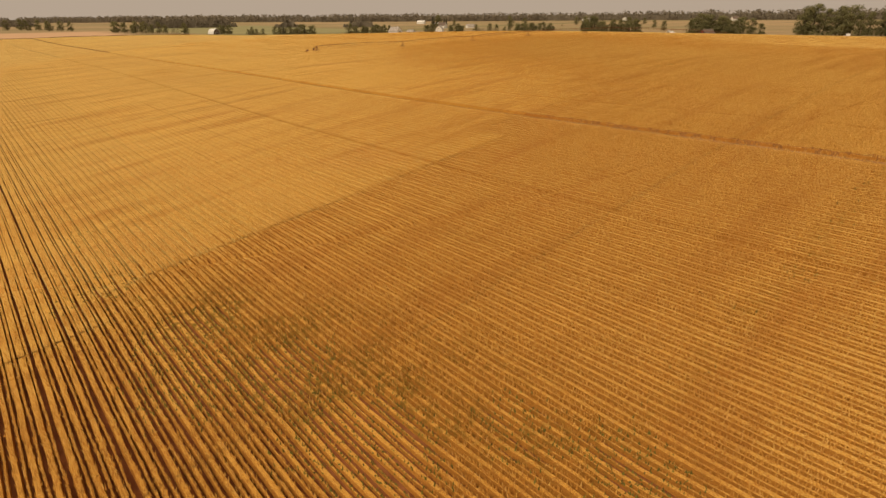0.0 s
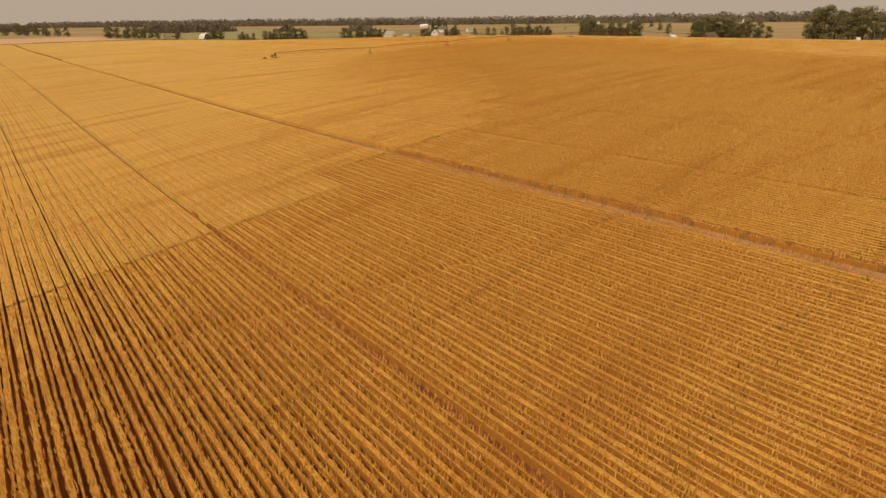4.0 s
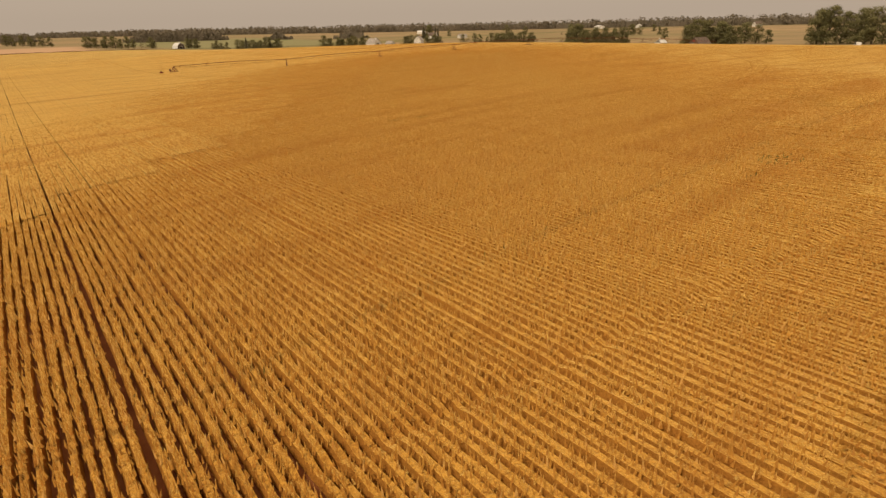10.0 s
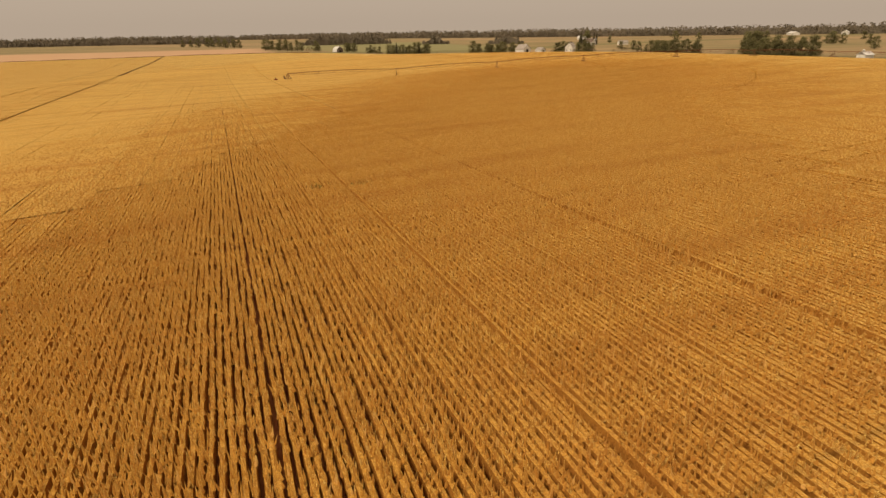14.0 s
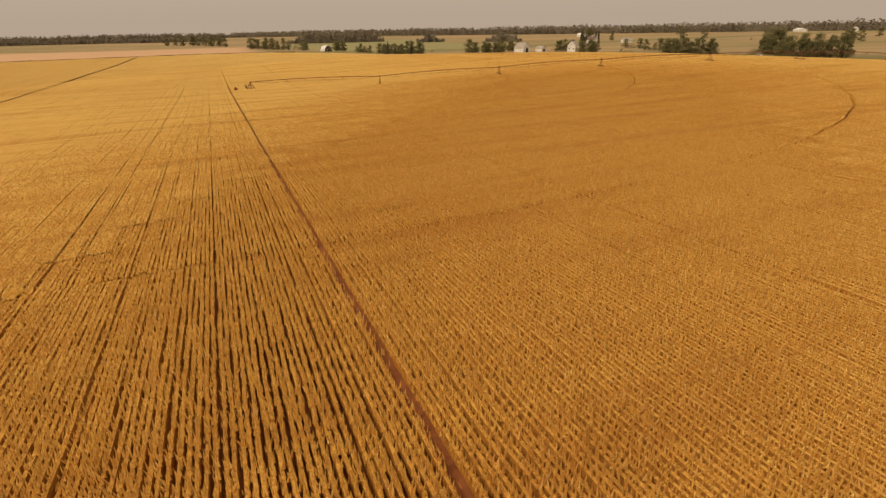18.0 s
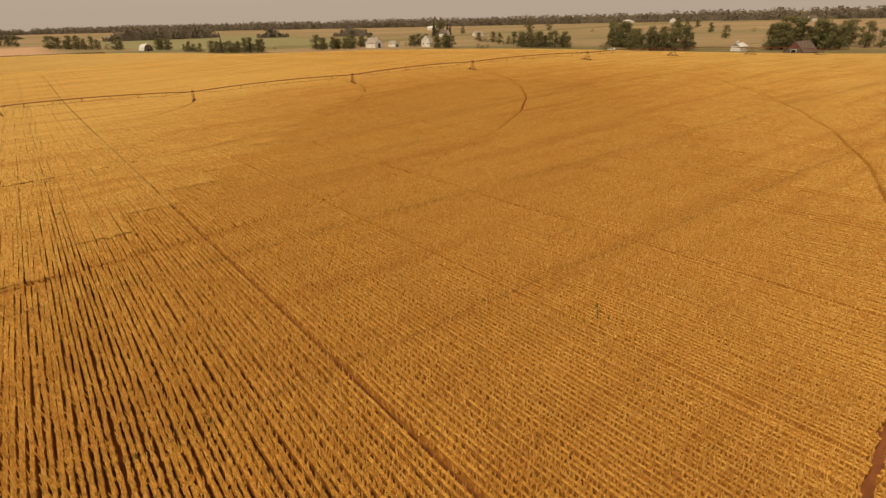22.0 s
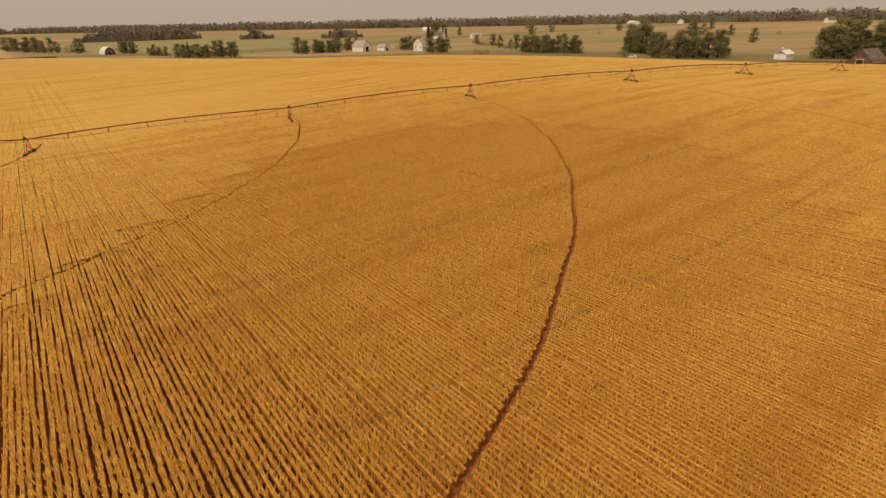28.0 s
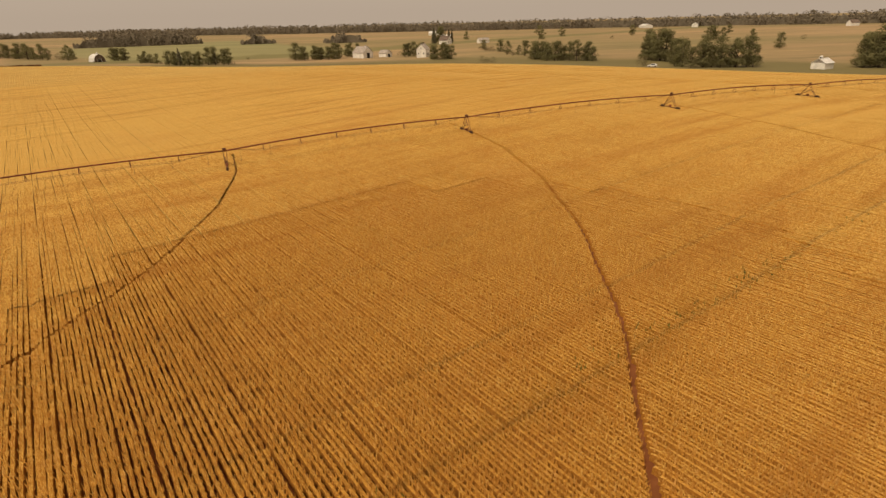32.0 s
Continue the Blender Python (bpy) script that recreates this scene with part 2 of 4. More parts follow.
def grows(x, y, slack=0.0):
    """Where wheat stands: inside the field, off the road and the wheel tracks."""
    ok = (x < np.interp(y, EDGE_Y, EDGE_X)) & (y < NORTH) & (np.abs(x - ROAD_X) > ROAD_HALF + slack)
    r = np.hypot(x - HUB[0], y - HUB[1])
    for ring, half in zip(RINGS, RING_HALF):
        if half > 0.1:
            ok &= (np.abs(r - ring + 0.12 * np.sin(y * 0.35 + x * 0.2)) > half + slack) | behind_arm(x, y) | ((x < 4 + 5 * np.sin(y)) & (ring < 210))
    for tram, half in zip(TRAMS, TRAM_HALF):
        if half > 0.1:
            ok &= np.abs(x - tram) > half + slack
    return ok


def mesh_from(name, co, faces, material, smooth=False, normals=None, second=None, which=None):
    """A mesh from an array of places and one of face corners (three or four a face)."""
    me = bpy.data.meshes.new(name)
    k = faces.shape[1]
    me.vertices.add(len(co))
    me.vertices.foreach_set("co", np.ascontiguousarray(co, np.float32).ravel())
    me.loops.add(faces.size)
    me.loops.foreach_set("vertex_index", np.ascontiguousarray(faces, np.int32).ravel())
    me.polygons.add(len(faces))
    me.polygons.foreach_set("loop_start", np.arange(0, faces.size, k, dtype=np.int32))
    me.polygons.foreach_set("use_smooth", np.full(len(faces), smooth))
    me.materials.append(material)
    if second:
        me.materials.append(second)
        me.polygons.foreach_set("material_index", which.astype(np.int32))
    me.update(calc_edges=True)
    if normals is not None:
        me.normals_split_custom_set_from_vertices(normals.tolist())
    return new(name, me)


def grid(name, xs, ys, height, keep, material):
    """A sheet over the land on the given lines."""
    X, Y = np.meshgrid(xs, ys, indexing="ij")
    co = np.stack([X, Y, height(X, Y)], -1).reshape(-1, 3)
    i, j = np.meshgrid(np.arange(len(xs) - 1), np.arange(len(ys) - 1), indexing="ij")
    a = (i * len(ys) + j).ravel()
    f = np.stack([a, a + len(ys), a + len(ys) + 1, a + 1], -1)
    if keep is not None:
        c = co[f].mean(1)
        f = f[keep(c[:, 0], c[:, 1])]
    return mesh_from(name, co, f, material, True)


# ---- ground ----
def ground_material():
    n = Nodes("soil_and_pasture")
    p = n.place()
    x, y, z = n.split(p)
    mid, fine = n.noise(p, 0.03, 5), n.noise(p, 0.9, 4)
    # pasture: long bands of dry and greener grass, with finer mown streaks
    turned = n.node("ShaderNodeVectorRotate", Vector=p, Angle=radians(36)).outputs[0]
    big = n.noise(n.stretch(turned, 0.35, 1, 1), 0.0042, 5, 0.6)
    streak = n.noise(n.stretch(turned, 0.16, 1, 1), 0.019, 5, 0.65)
    tan = n.mix(n.span(streak, 0.3, 0.7), (0.31, 0.205, 0.098), (0.21, 0.148, 0.066))
    grass = n.mix(n.span(streak, 0.3, 0.7), (0.155, 0.125, 0.047), (0.24, 0.175, 0.075))
    c = n.mix(n.span(big, 0.40, 0.58), tan, grass)
    lines = n.noise(n.stretch(turned, 0.12, 1, 1), 0.06, 4, 0.7)
    c = n.mix(n.math("MULTIPLY", n.span(lines, 0.5, 0.68, 0.0, 0.75), n.span(mid, 0.4, 0.6)), c, (0.13, 0.105, 0.042))
    c = n.mix(n.math("MULTIPLY", n.span(lines, 0.46, 0.32, 0.0, 0.55), n.span(mid, 0.6, 0.45)), c, (0.42, 0.28, 0.12))
    r = n.math("SQRT", n.math("ADD", n.math("POWER", n.math("SUBTRACT", x, 20.6), 2.0), n.math("POWER", n.math("SUBTRACT", y, 219.5), 2.0)))
    # green meadow north of the barn
    md = n.math("MAXIMUM", n.math("MULTIPLY", n.math("ABSOLUTE", n.math("SUBTRACT", x, 250.0)), 1.9), n.math("ABSOLUTE", n.math("SUBTRACT", y, 870.0)))
    md = n.math("ADD", md, n.math("MULTIPLY", n.math("SUBTRACT", big, 0.5), 260.0))
    c = n.mix(n.span(md, 205.0, 250.0, 0.85, 0.0), c, n.mix(n.span(streak, 0.35, 0.65), (0.17, 0.165, 0.065), (0.215, 0.195, 0.08)))
    # dark green verge beside the wheat, ragged on its outer side
    rag = n.math("ADD", r, n.math("MULTIPLY", n.math("SUBTRACT", mid, 0.5), 70.0))
    c = n.mix(n.span(rag, 370.0, 420.0, 0.85, 0.0), c, n.mix(mid, (0.085, 0.078, 0.022), (0.155, 0.122, 0.04)))
    north = n.math("MULTIPLY", n.span(y, 622.0, 630.0), n.span(n.math("ADD", y, n.math("MULTIPLY", mid, 60.0)), 690.0, 715.0, 0.9, 0.0))
    c = n.mix(north, c, n.mix(mid, (0.10, 0.095, 0.028), (0.19, 0.155, 0.055)))
    # red-brown soil under the wheat, close to the rows
    lane = n.math("MAXIMUM", n.span(r, 300.0, 312.0, 1.0, 0.0), n.span(x, 60.0, 75.0, 1.0, 0.0))
    lane = n.math("MULTIPLY", lane, n.span(y, 622.0, 630.0, 1.0, 0.0))
    earth = n.mix(n.span(fine, 0.35, 0.7), (0.17, 0.055, 0.015), (0.24, 0.085, 0.025))
    c = n.mix(lane, c, earth)
    # stubble field over the north road
    stub = n.math("MULTIPLY", n.span(y, 629.0, 631.0), n.span(x, 40.0, 80.0, 1.0, 0.0))
    c = n.mix(n.math("MULTIPLY", stub, n.span(y, 900.0, 960.0, 1.0, 0.0)), c, n.mix(mid, (0.38, 0.225, 0.115), (0.44, 0.275, 0.145)))
    n.bump(fine, 0.5, 0.08)
    return n.done(c, 0.95)


def lines(lo, hi, step, out):
    inner = list(np.arange(lo, hi + 0.1, step))
    d, more = step, []
    while True:
        d *= 1.16
        more.append((more[-1] if more else 0) + d)
        if more[-1] > out:
            break
    return np.array([lo - m for m in reversed(more)] + inner + [hi + m for m in more])


ground = grid("ground", lines(-220, 420, 5, 3600), lines(-140, 700, 5, 3600), land, None, ground_material())
tagged(ground, "red-brown soil and hazy tan and green pasture to the horizon", "ground", kind="structure")

# ---- wheat ----
rng = np.random.default_rng(7)
NEAR, MID, FAR = 34.0, 150.0, 235.0


def row_lines(x0, x1):
    """Seed rows in drills 0.84 m apart, a broad and a narrow row to a drill in the west, two or three even ones in the east; x and width."""
    xs, ws = [], []
    for k in range(math.floor(x0 / 0.84), math.ceil(x1 / 0.84) + 1):
        own = random.Random(k)
        c = k * 0.84 + own.gauss(0, 0.03)
        if c < ROAD_X:
            drill = ((0.0, 0.42), (0.41, 0.17)) if c > -100 else ((0.03, 0.38), (0.42, 0.13))
        elif c < -20:
            drill = ((-0.21, 0.315), (0.21, 0.315))
        else:
            drill = tuple((o, 0.205) for o in (-0.28, 0.0, 0.28))
        for o, w in drill:
            xs.append(c + o + own.gauss(0, 0.015))
            ws.append(w * own.uniform(0.80, 1.02) * (1.0 if c < ROAD_X else 1.1))
    return np.array(xs), np.array(ws)


LATTICE = np.random.default_rng(21).random((64, 64))


def patches(x, y, size):
    """Smooth random patches of about the given size, 0 to 1."""
    u, v = np.asarray(x) / size + 500, np.asarray(y) / size + 500
    i, j = np.floor(u).astype(int), np.floor(v).astype(int)
    f, g = u - i, v - j
    f, g = f * f * (3 - 2 * f), g * g * (3 - 2 * g)
    at = lambda a, c: LATTICE[(i + a) % 64, (j + c) % 64]
    return (at(0, 0) * (1 - f) + at(1, 0) * f) * (1 - g) + (at(0, 1) * (1 - f) + at(1, 1) * f) * g


# green patches: place, half widths, share of weeds
WEED_PATCHES = [(-110.4, -14.5, 2.4, 3.4, 1.8), (-110.5, -5, 2.4, 2.4, 1.5), (-113.2, 5.8, 2.8, 2.4, 1.3), (-117, 18, 3.4, 3, 1.2), (-120, 34, 4, 4, 1.3),
                (-103.8, -26, 2.6, 2.6, 1.4), (-104, -19.5, 2, 2, 0.8), (-115, -1, 3, 4, 0.8), (-79.6, -25.1, 1.5, 1.5, 0.5), (-93.8, -25.1, 1.5, 2.0, 0.35),
                (-40.4, -23.1, 2.0, 1.5, 0.35), (-31.4, -23.1, 1.5, 1.5, 0.35), (3.8, -11.6, 1.5, 1.2, 0.5), (-0.9, -12.4, 1.0, 0.8, 0.4), (-0.7, 29.9, 1.2, 0.8, 0.45),
                (2.7, 28.7, 1.2, 0.8, 0.45), (10, 27.5, 0.8, 0.8, 0.4), (19.5, 58.7, 1.2, 0.6, 0.4), (54.8, 77.2, 1.5, 1.2, 0.4), (46.9, 68.5, 1.0, 0.8, 0.4), (88.7, 120.6, 1.2, 0.8, 0.4)]


def weediness(x, y):
    """The share of plants that are green: in strips across the rows, in a hollow on the west slope and in odd patches."""
    rag = patches(x, y, 5.0) * 0.6 + patches(x, y, 1.7) * 0.4
    w = np.zeros(np.shape(x))
    for y0, half, g in STRIPS:
        w = np.maximum(w, 0.4 * g * np.exp(-((y - y0 + 1.6 * (patches(x, x * 0 + y0, 9.0) - 0.5)) / (0.8 * half)) ** 2) * np.clip(rag * 2.6 - 0.55, 0, 1))
    for hx, hy, rx, ry, most in WEED_PATCHES:
        w = np.maximum(w, most * np.exp(-((x - hx) / (1.3 * rx)) ** 2 - ((y - hy) / (1.3 * ry)) ** 2) * np.clip(rag * 3.4 - 0.6, 0, 1))
    return np.clip(np.maximum(w, 0.06 * np.clip(patches(x * 0.5, y, 11.0) * 4 - 3.2, 0, 1) * rag), 0, 0.92)


def stature(x, y):
    """How tall the wheat stands against the usual: low on the road's west side, tall on its east."""
    t = x - ROAD_X
    r = np.hypot(x - HUB[0], y - HUB[1])
    dip = np.zeros(np.shape(x))
    close = np.clip(1.6 - lane_distance(x, y) / 40, 0, 1)
    for ring, half in zip(RINGS, RING_HALF):
        if half <= 0.1 or ring > 110:
            dip = np.maximum(dip, 3.6 * min(half, 0.09) * np.exp(-((r - ring + 0.12 * np.sin(y * 0.35 + x * 0.2)) / 0.32) ** 2) * ~behind_arm(x, y) * close * ((x > ROAD_X) | (ring > 210)))
    for tram, half in zip(TRAMS, TRAM_HALF):
        if half <= 0.1:
            dip = np.maximum(dip, 4.5 * half * np.exp(-((x - tram) / 0.3) ** 2) * close)
    # thin, wind-combed streaks across the rows
    comb = np.clip(patches(x * 0.11, y, 2.3) * 3.4 - 2.1, 0, 1) * np.clip(patches(x, y, 17.0) * 2.4 - 0.6, 0, 1)
    dip = np.maximum(dip, 0.1 * comb)
    dip = np.maximum(dip, 0.6 * weediness(x, y))
    return (1 - dip) * (1 - 0.4 * np.exp(-((t + 0.9) / 0.5) ** 2) * (t < 0) + 0.08 * np.exp(-((t - 1.2) / 1.0) ** 2) * (t > 0))


def ridges(name, rows, y0, y1, seg, inner, outer, top, label):
    """Each row's dense body of stalks: a low ridge with steep sides, broken where nothing grows."""
    ys = np.arange(y0, y1, seg)
    X, Y = np.meshgrid(rows[0], ys, indexing="ij")
    V = np.broadcast_to(rows[1][:, None], X.shape)
    d = lane_distance(X, Y + seg / 2)
    ok = (d >= inner - 0.75 * seg) & (d < outer)
    X, Y, V = X[ok], Y[ok], V[ok]
    L = np.full(len(X), seg)
    # shorter pieces where a wheel track crosses
    for bit in (seg / 4, 0.25) if seg < 7 else (2.0, 0.5):
        r = np.hypot(X - HUB[0], Y + L / 2 - HUB[1])
        by = (np.min([np.abs(r - ring) for ring in RINGS[:7]], 0) < 0.55 * L + 0.4) & ~behind_arm(X, Y) & (L > bit)
        k = np.round(L[by] / bit).astype(int)
        each = np.concatenate([np.arange(m) for m in k]) if len(k) else np.zeros(0)
        own = np.repeat(np.flatnonzero(by), k)
        V = np.r_[V[~by], V[own]]
        X, Y, L = np.r_[X[~by], X[own]], np.r_[Y[~by], Y[own] + each * (L[own] / np.repeat(k, k))], np.r_[L[~by], L[own] / np.repeat(k, k)]
    ok = grows(X, Y + L / 2, 0.03)
    X, Y, L, V = X[ok], Y[ok], L[ok], V[ok]
    n = len(X)
    wob = lambda a, b: 0.025 * np.sin(b * 0.8 + a * 7.0)
    rough = lambda a, b: (0.04 if seg < 3 else 0.02) * np.sin(b * 1.9 + a * 11.3) * np.sin(b * 0.73 + a * 3.1)
    co = np.empty((n, 8, 3))
    for e, yy in enumerate((Y, Y + L)):
        g = land(X, yy)
        off = np.clip((lane_distance(X, yy) - 10) / 36, 0, 1)
        brow = 0.32 + 0.12 * np.clip(off * 1.5, 0, 1) if seg < 3 else 0.44
        h = (top + 0.04 * off + rough(X, yy)) * stature(X, yy)
        for q, (sx, f) in enumerate(((-0.52, 0.04), (-brow, 1.0), (brow, 1.0), (0.52, 0.04))):
            sx = (sx + np.sign(sx) * (0.04 * off if f == 1 else 0)) * (0.98 + 0.42 * off)
            co[:, e * 4 + q] = np.stack([X + wob(X, yy) + sx * V * (1 + (0.1 if seg < 3 else 0.04) * np.sin(yy * 3.3 + X * 17)), yy, g + h * f], -1)
    a = (np.arange(n) * 8)[:, None]
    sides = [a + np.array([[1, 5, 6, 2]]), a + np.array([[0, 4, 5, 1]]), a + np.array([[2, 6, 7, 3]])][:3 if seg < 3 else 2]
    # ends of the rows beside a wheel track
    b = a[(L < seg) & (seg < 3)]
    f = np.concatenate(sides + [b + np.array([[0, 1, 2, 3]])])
    # sides of near rows take the copy with shade in its colour
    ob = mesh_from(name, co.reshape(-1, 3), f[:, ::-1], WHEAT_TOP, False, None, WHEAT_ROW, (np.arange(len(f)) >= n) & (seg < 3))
    return tagged(ob, label, "wheat", kind="stuff")


X0, X1 = -132, 140
near_rows = row_lines(X0, X1)
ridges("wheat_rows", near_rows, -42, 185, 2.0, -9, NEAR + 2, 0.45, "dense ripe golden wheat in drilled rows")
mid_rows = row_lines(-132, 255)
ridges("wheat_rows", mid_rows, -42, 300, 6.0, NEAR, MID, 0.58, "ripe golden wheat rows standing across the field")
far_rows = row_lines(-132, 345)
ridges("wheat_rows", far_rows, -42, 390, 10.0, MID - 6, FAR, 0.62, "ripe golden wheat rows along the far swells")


def ears(name, rows, y0, y1, step, full, outer, size, material, label, inner=0.0, low=0.56):
    """Tufts of stalks and ears along the rows, standing close up to the distance full and thinning out to outer."""
    ys = np.arange(y0, y1, step)
    X, Y = np.meshgrid(rows[0], ys, indexing="ij")
    d = lane_distance(X, Y)
    near = (d < outer) & (d >= inner)
    V = np.broadcast_to(rows[1][:, None], X.shape)[near]
    X, Y, d = X[near], Y[near], d[near]
    X = X + rng.uniform(-0.5, 0.5, X.shape) * V + 0.025 * np.sin(Y * 0.8 + X * 7.0)
    Y = Y + rng.uniform(-0.5, 0.5, Y.shape) * step
    share = np.clip((outer - d) / (outer - full), 0, 1) * (np.clip((d - inner) / 15, 0, 1) if inner else 1)
    ok = grows(X, Y) & (rng.random(X.shape) < share * (0.95 - 0.45 * weediness(X, Y)))
    X, Y = X[ok], Y[ok]
    w = weediness(X, Y)
    weedy = rng.random(X.shape) < 0.95 * w * np.clip(w * 2.5 - 0.25, 0, 1)
    tuft_mesh(name, X[~weedy], Y[~weedy], size, low, material, label, "wheat")
    tuft_mesh("field_weeds", X[weedy], Y[weedy], size * 1.25, low, WEEDS, "dull green weeds and late shoots among the wheat", "weeds")


def tuft_mesh(name, X, Y, size, low, material, label, category):
    """Each tuft is one ragged three-sided sheaf, drawn out to a leaning tip."""
    n = len(X)
    g = land(X, Y)
    tall = (0.80 + 0.05 * np.sin(X * 0.9 + 2 * np.sin(Y * 0.35)) + rng.normal(0, 0.05, n)) * stature(X, Y)
    co = np.empty((n, 4, 3))
    turn = rng.uniform(0, 2 * np.pi, n)
    for k in range(3):
        a = turn + k * math.tau / 3 + rng.normal(0, 0.3, n)
        half = rng.uniform(0.045, 0.085, n) * size
        co[:, k] = np.stack([X + np.cos(a) * half, Y + np.sin(a) * half, g + tall * rng.uniform(low - 0.07, low + 0.07, n)], -1)
    co[:, 3] = np.stack([X + rng.normal(0, 0.045, n), Y + rng.normal(0, 0.045, n), g + tall * rng.uniform(0.95, 1.08, n)], -1)
    base = np.arange(n)[:, None] * 4
    faces = np.concatenate([base + np.array([[0, 1, 3]]), base + np.array([[1, 2, 3]]), base + np.array([[2, 0, 3]])])
    lie = co - co.mean(1, keepdims=True)
    lie[:, :, 2] = 0.0
    lie = lie / (np.linalg.norm(lie, axis=2, keepdims=True) + 1e-4) * np.array((0.75, 0.75, 0.75, 0.3))[None, :, None] + np.array((0.0, 0.0, 0.72))
    co, lie = co.reshape(-1, 3), lie.reshape(-1, 3)
    ob = mesh_from(name, co, faces, material, True, lie)
    return tagged(ob, label, category, kind="stuff")


ears("wheat_ears", near_rows, -42, 185, 0.09, 14, NEAR + 2, 0.72, WHEAT_EAR, "upright tufts of ripe bearded wheat ears")
ears("wheat_ears", mid_rows, -42, 310, 0.32, 36, 75, 1.35, WHEAT_EAR, "ripe wheat ears farther along the rows", inner=18.0, low=0.86)


def canopy_height(x, y):
    s = np.maximum(np.clip((lane_distance(x, y) - 150) / 80, 0, 1), np.clip(np.maximum(-45 - y, -135 - x) / 6, 0, 1))
    return land(x, y) + 0.1 + 0.54 * s


def canopy(name, x0, x1, label):
    """The tops of the wheat far from the flight, where no row can be told from the next, open along the lanes."""
    cuts = [(a - h, a + h) for a, h in zip(TRAMS + [ROAD_X], TRAM_HALF + [0.8]) if h > 0.16]
    xs = np.arange(x0, x1, 6.0)
    xs = np.sort(np.r_[xs[np.all([np.abs(xs - (a + b) / 2) > 1.2 for a, b in cuts], 0)], [c for p in cuts for c in p if x0 < c < x1], x1])
    ys = np.r_[np.arange(-420, NORTH, 6.0), NORTH]
    X, Y = np.meshgrid(xs, ys, indexing="ij")
    X = np.minimum(X, np.interp(Y, EDGE_Y, EDGE_X))
    co = np.stack([X, Y, canopy_height(X, Y)], -1).reshape(-1, 3)
    i, j = np.meshgrid(np.arange(len(xs) - 1), np.arange(len(ys) - 1), indexing="ij")
    a = (i * len(ys) + j).ravel()
    f = np.stack([a, a + len(ys), a + len(ys) + 1, a + 1], -1)
    c = co[f].mean(1)
    wide = np.ptp(co[f][:, :, 0], axis=1) > 0.02
    gap = np.any([(c[:, 0] > p) & (c[:, 0] < q) for p, q in cuts], 0)
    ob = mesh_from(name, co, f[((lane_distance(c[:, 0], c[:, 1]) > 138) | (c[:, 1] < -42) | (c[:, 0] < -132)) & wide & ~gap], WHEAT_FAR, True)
    return tagged(ob, label, "wheat", kind="stuff")


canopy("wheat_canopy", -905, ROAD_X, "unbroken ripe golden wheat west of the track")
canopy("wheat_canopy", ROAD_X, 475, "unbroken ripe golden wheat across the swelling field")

# ---- farm track between the two stands of wheat ----
def track():
    n = Nodes("dusty_track_earth")
    p = n.place()
    fine, mid = n.noise(p, 3.0, 5, 0.65), n.noise(n.stretch(p, 1, 0.35, 1), 0.7, 4)
    c = n.mix(n.span(mid, 0.35, 0.65), (0.29, 0.145, 0.058), (0.37, 0.20, 0.088))
    c = n.mix(n.span(fine, 0.45, 0.7, 0.0, 0.7), c, (0.24, 0.11, 0.035))
    n.bump(fine, 0.8, 0.06)
    m = n.done(c, 0.95)
    ys = np.arange(-150, NORTH, 1.5)
    side = np.array([-0.62, -0.36, -0.18, 0.0, 0.18, 0.36, 0.62])
    rut = np.array([0.10, 0.03, 0.05, 0.09, 0.05, 0.03, 0.10])
    X = ROAD_X + side[None] * (1 + 0.12 * np.sin(ys * 0.6))[:, None]
    Y = np.repeat(ys[:, None], len(side), 1)
    Z = land(X, Y) + rut[None] + 0.02
    k = len(side)
    a = (np.arange(len(ys) - 1)[:, None] * k + np.arange(k - 1)[None]).ravel()
    ob = mesh_from("farm_track", np.stack([X, Y, Z], -1).reshape(-1, 3), np.stack([a, a + 1, a + k + 1, a + k], -1), m, True)
    return tagged(ob, "narrow dusty earth track between stands of wheat", "track", kind="structure")


track()


def verge_grass():
    """Short dry grass along both edges and the crown of the track."""
    n = 16000
    X = ROAD_X + rng.choice([-0.5, 0.0, 0.5], n, p=[0.4, 0.2, 0.4]) + rng.normal(0, 0.1, n)
    Y = rng.uniform(-120, 330, n)
    keep = rng.random(n) < 0.25 + 0.75 * patches(X * 3, Y, 3.0)
    X, Y = X[keep], Y[keep]
    n = len(X)
    g = land(X, Y) + 0.05
    co = np.empty((n, 3, 3, 3))
    for s in range(3):
        a, w = rng.uniform(0, 2 * np.pi, n), rng.uniform(0.012, 0.03, n)
        bx, by = X + rng.normal(0, 0.05, n), Y + rng.normal(0, 0.08, n)
        co[:, s, 0] = np.stack([bx - np.cos(a) * w, by - np.sin(a) * w, g], -1)
        co[:, s, 1] = np.stack([bx + np.cos(a) * w, by + np.sin(a) * w, g], -1)
        co[:, s, 2] = np.stack([bx + rng.normal(0, 0.07, n), by + rng.normal(0, 0.07, n), g + rng.uniform(0.1, 0.32, n)], -1)
    m = Nodes("dry_track_grass")
    rnd = m.t.nodes.new("ShaderNodeNewGeometry").outputs["Random Per Island"]
    ob = mesh_from("track_grass", co.reshape(-1, 3), np.arange(n * 9).reshape(-1, 3), m.done(m.mix(rnd, (0.15, 0.085, 0.025), (0.38, 0.23, 0.075)), 0.9))
    return tagged(ob, "short dry brown grass along the edges of the farm track", "grass", kind="stuff")


verge_grass()


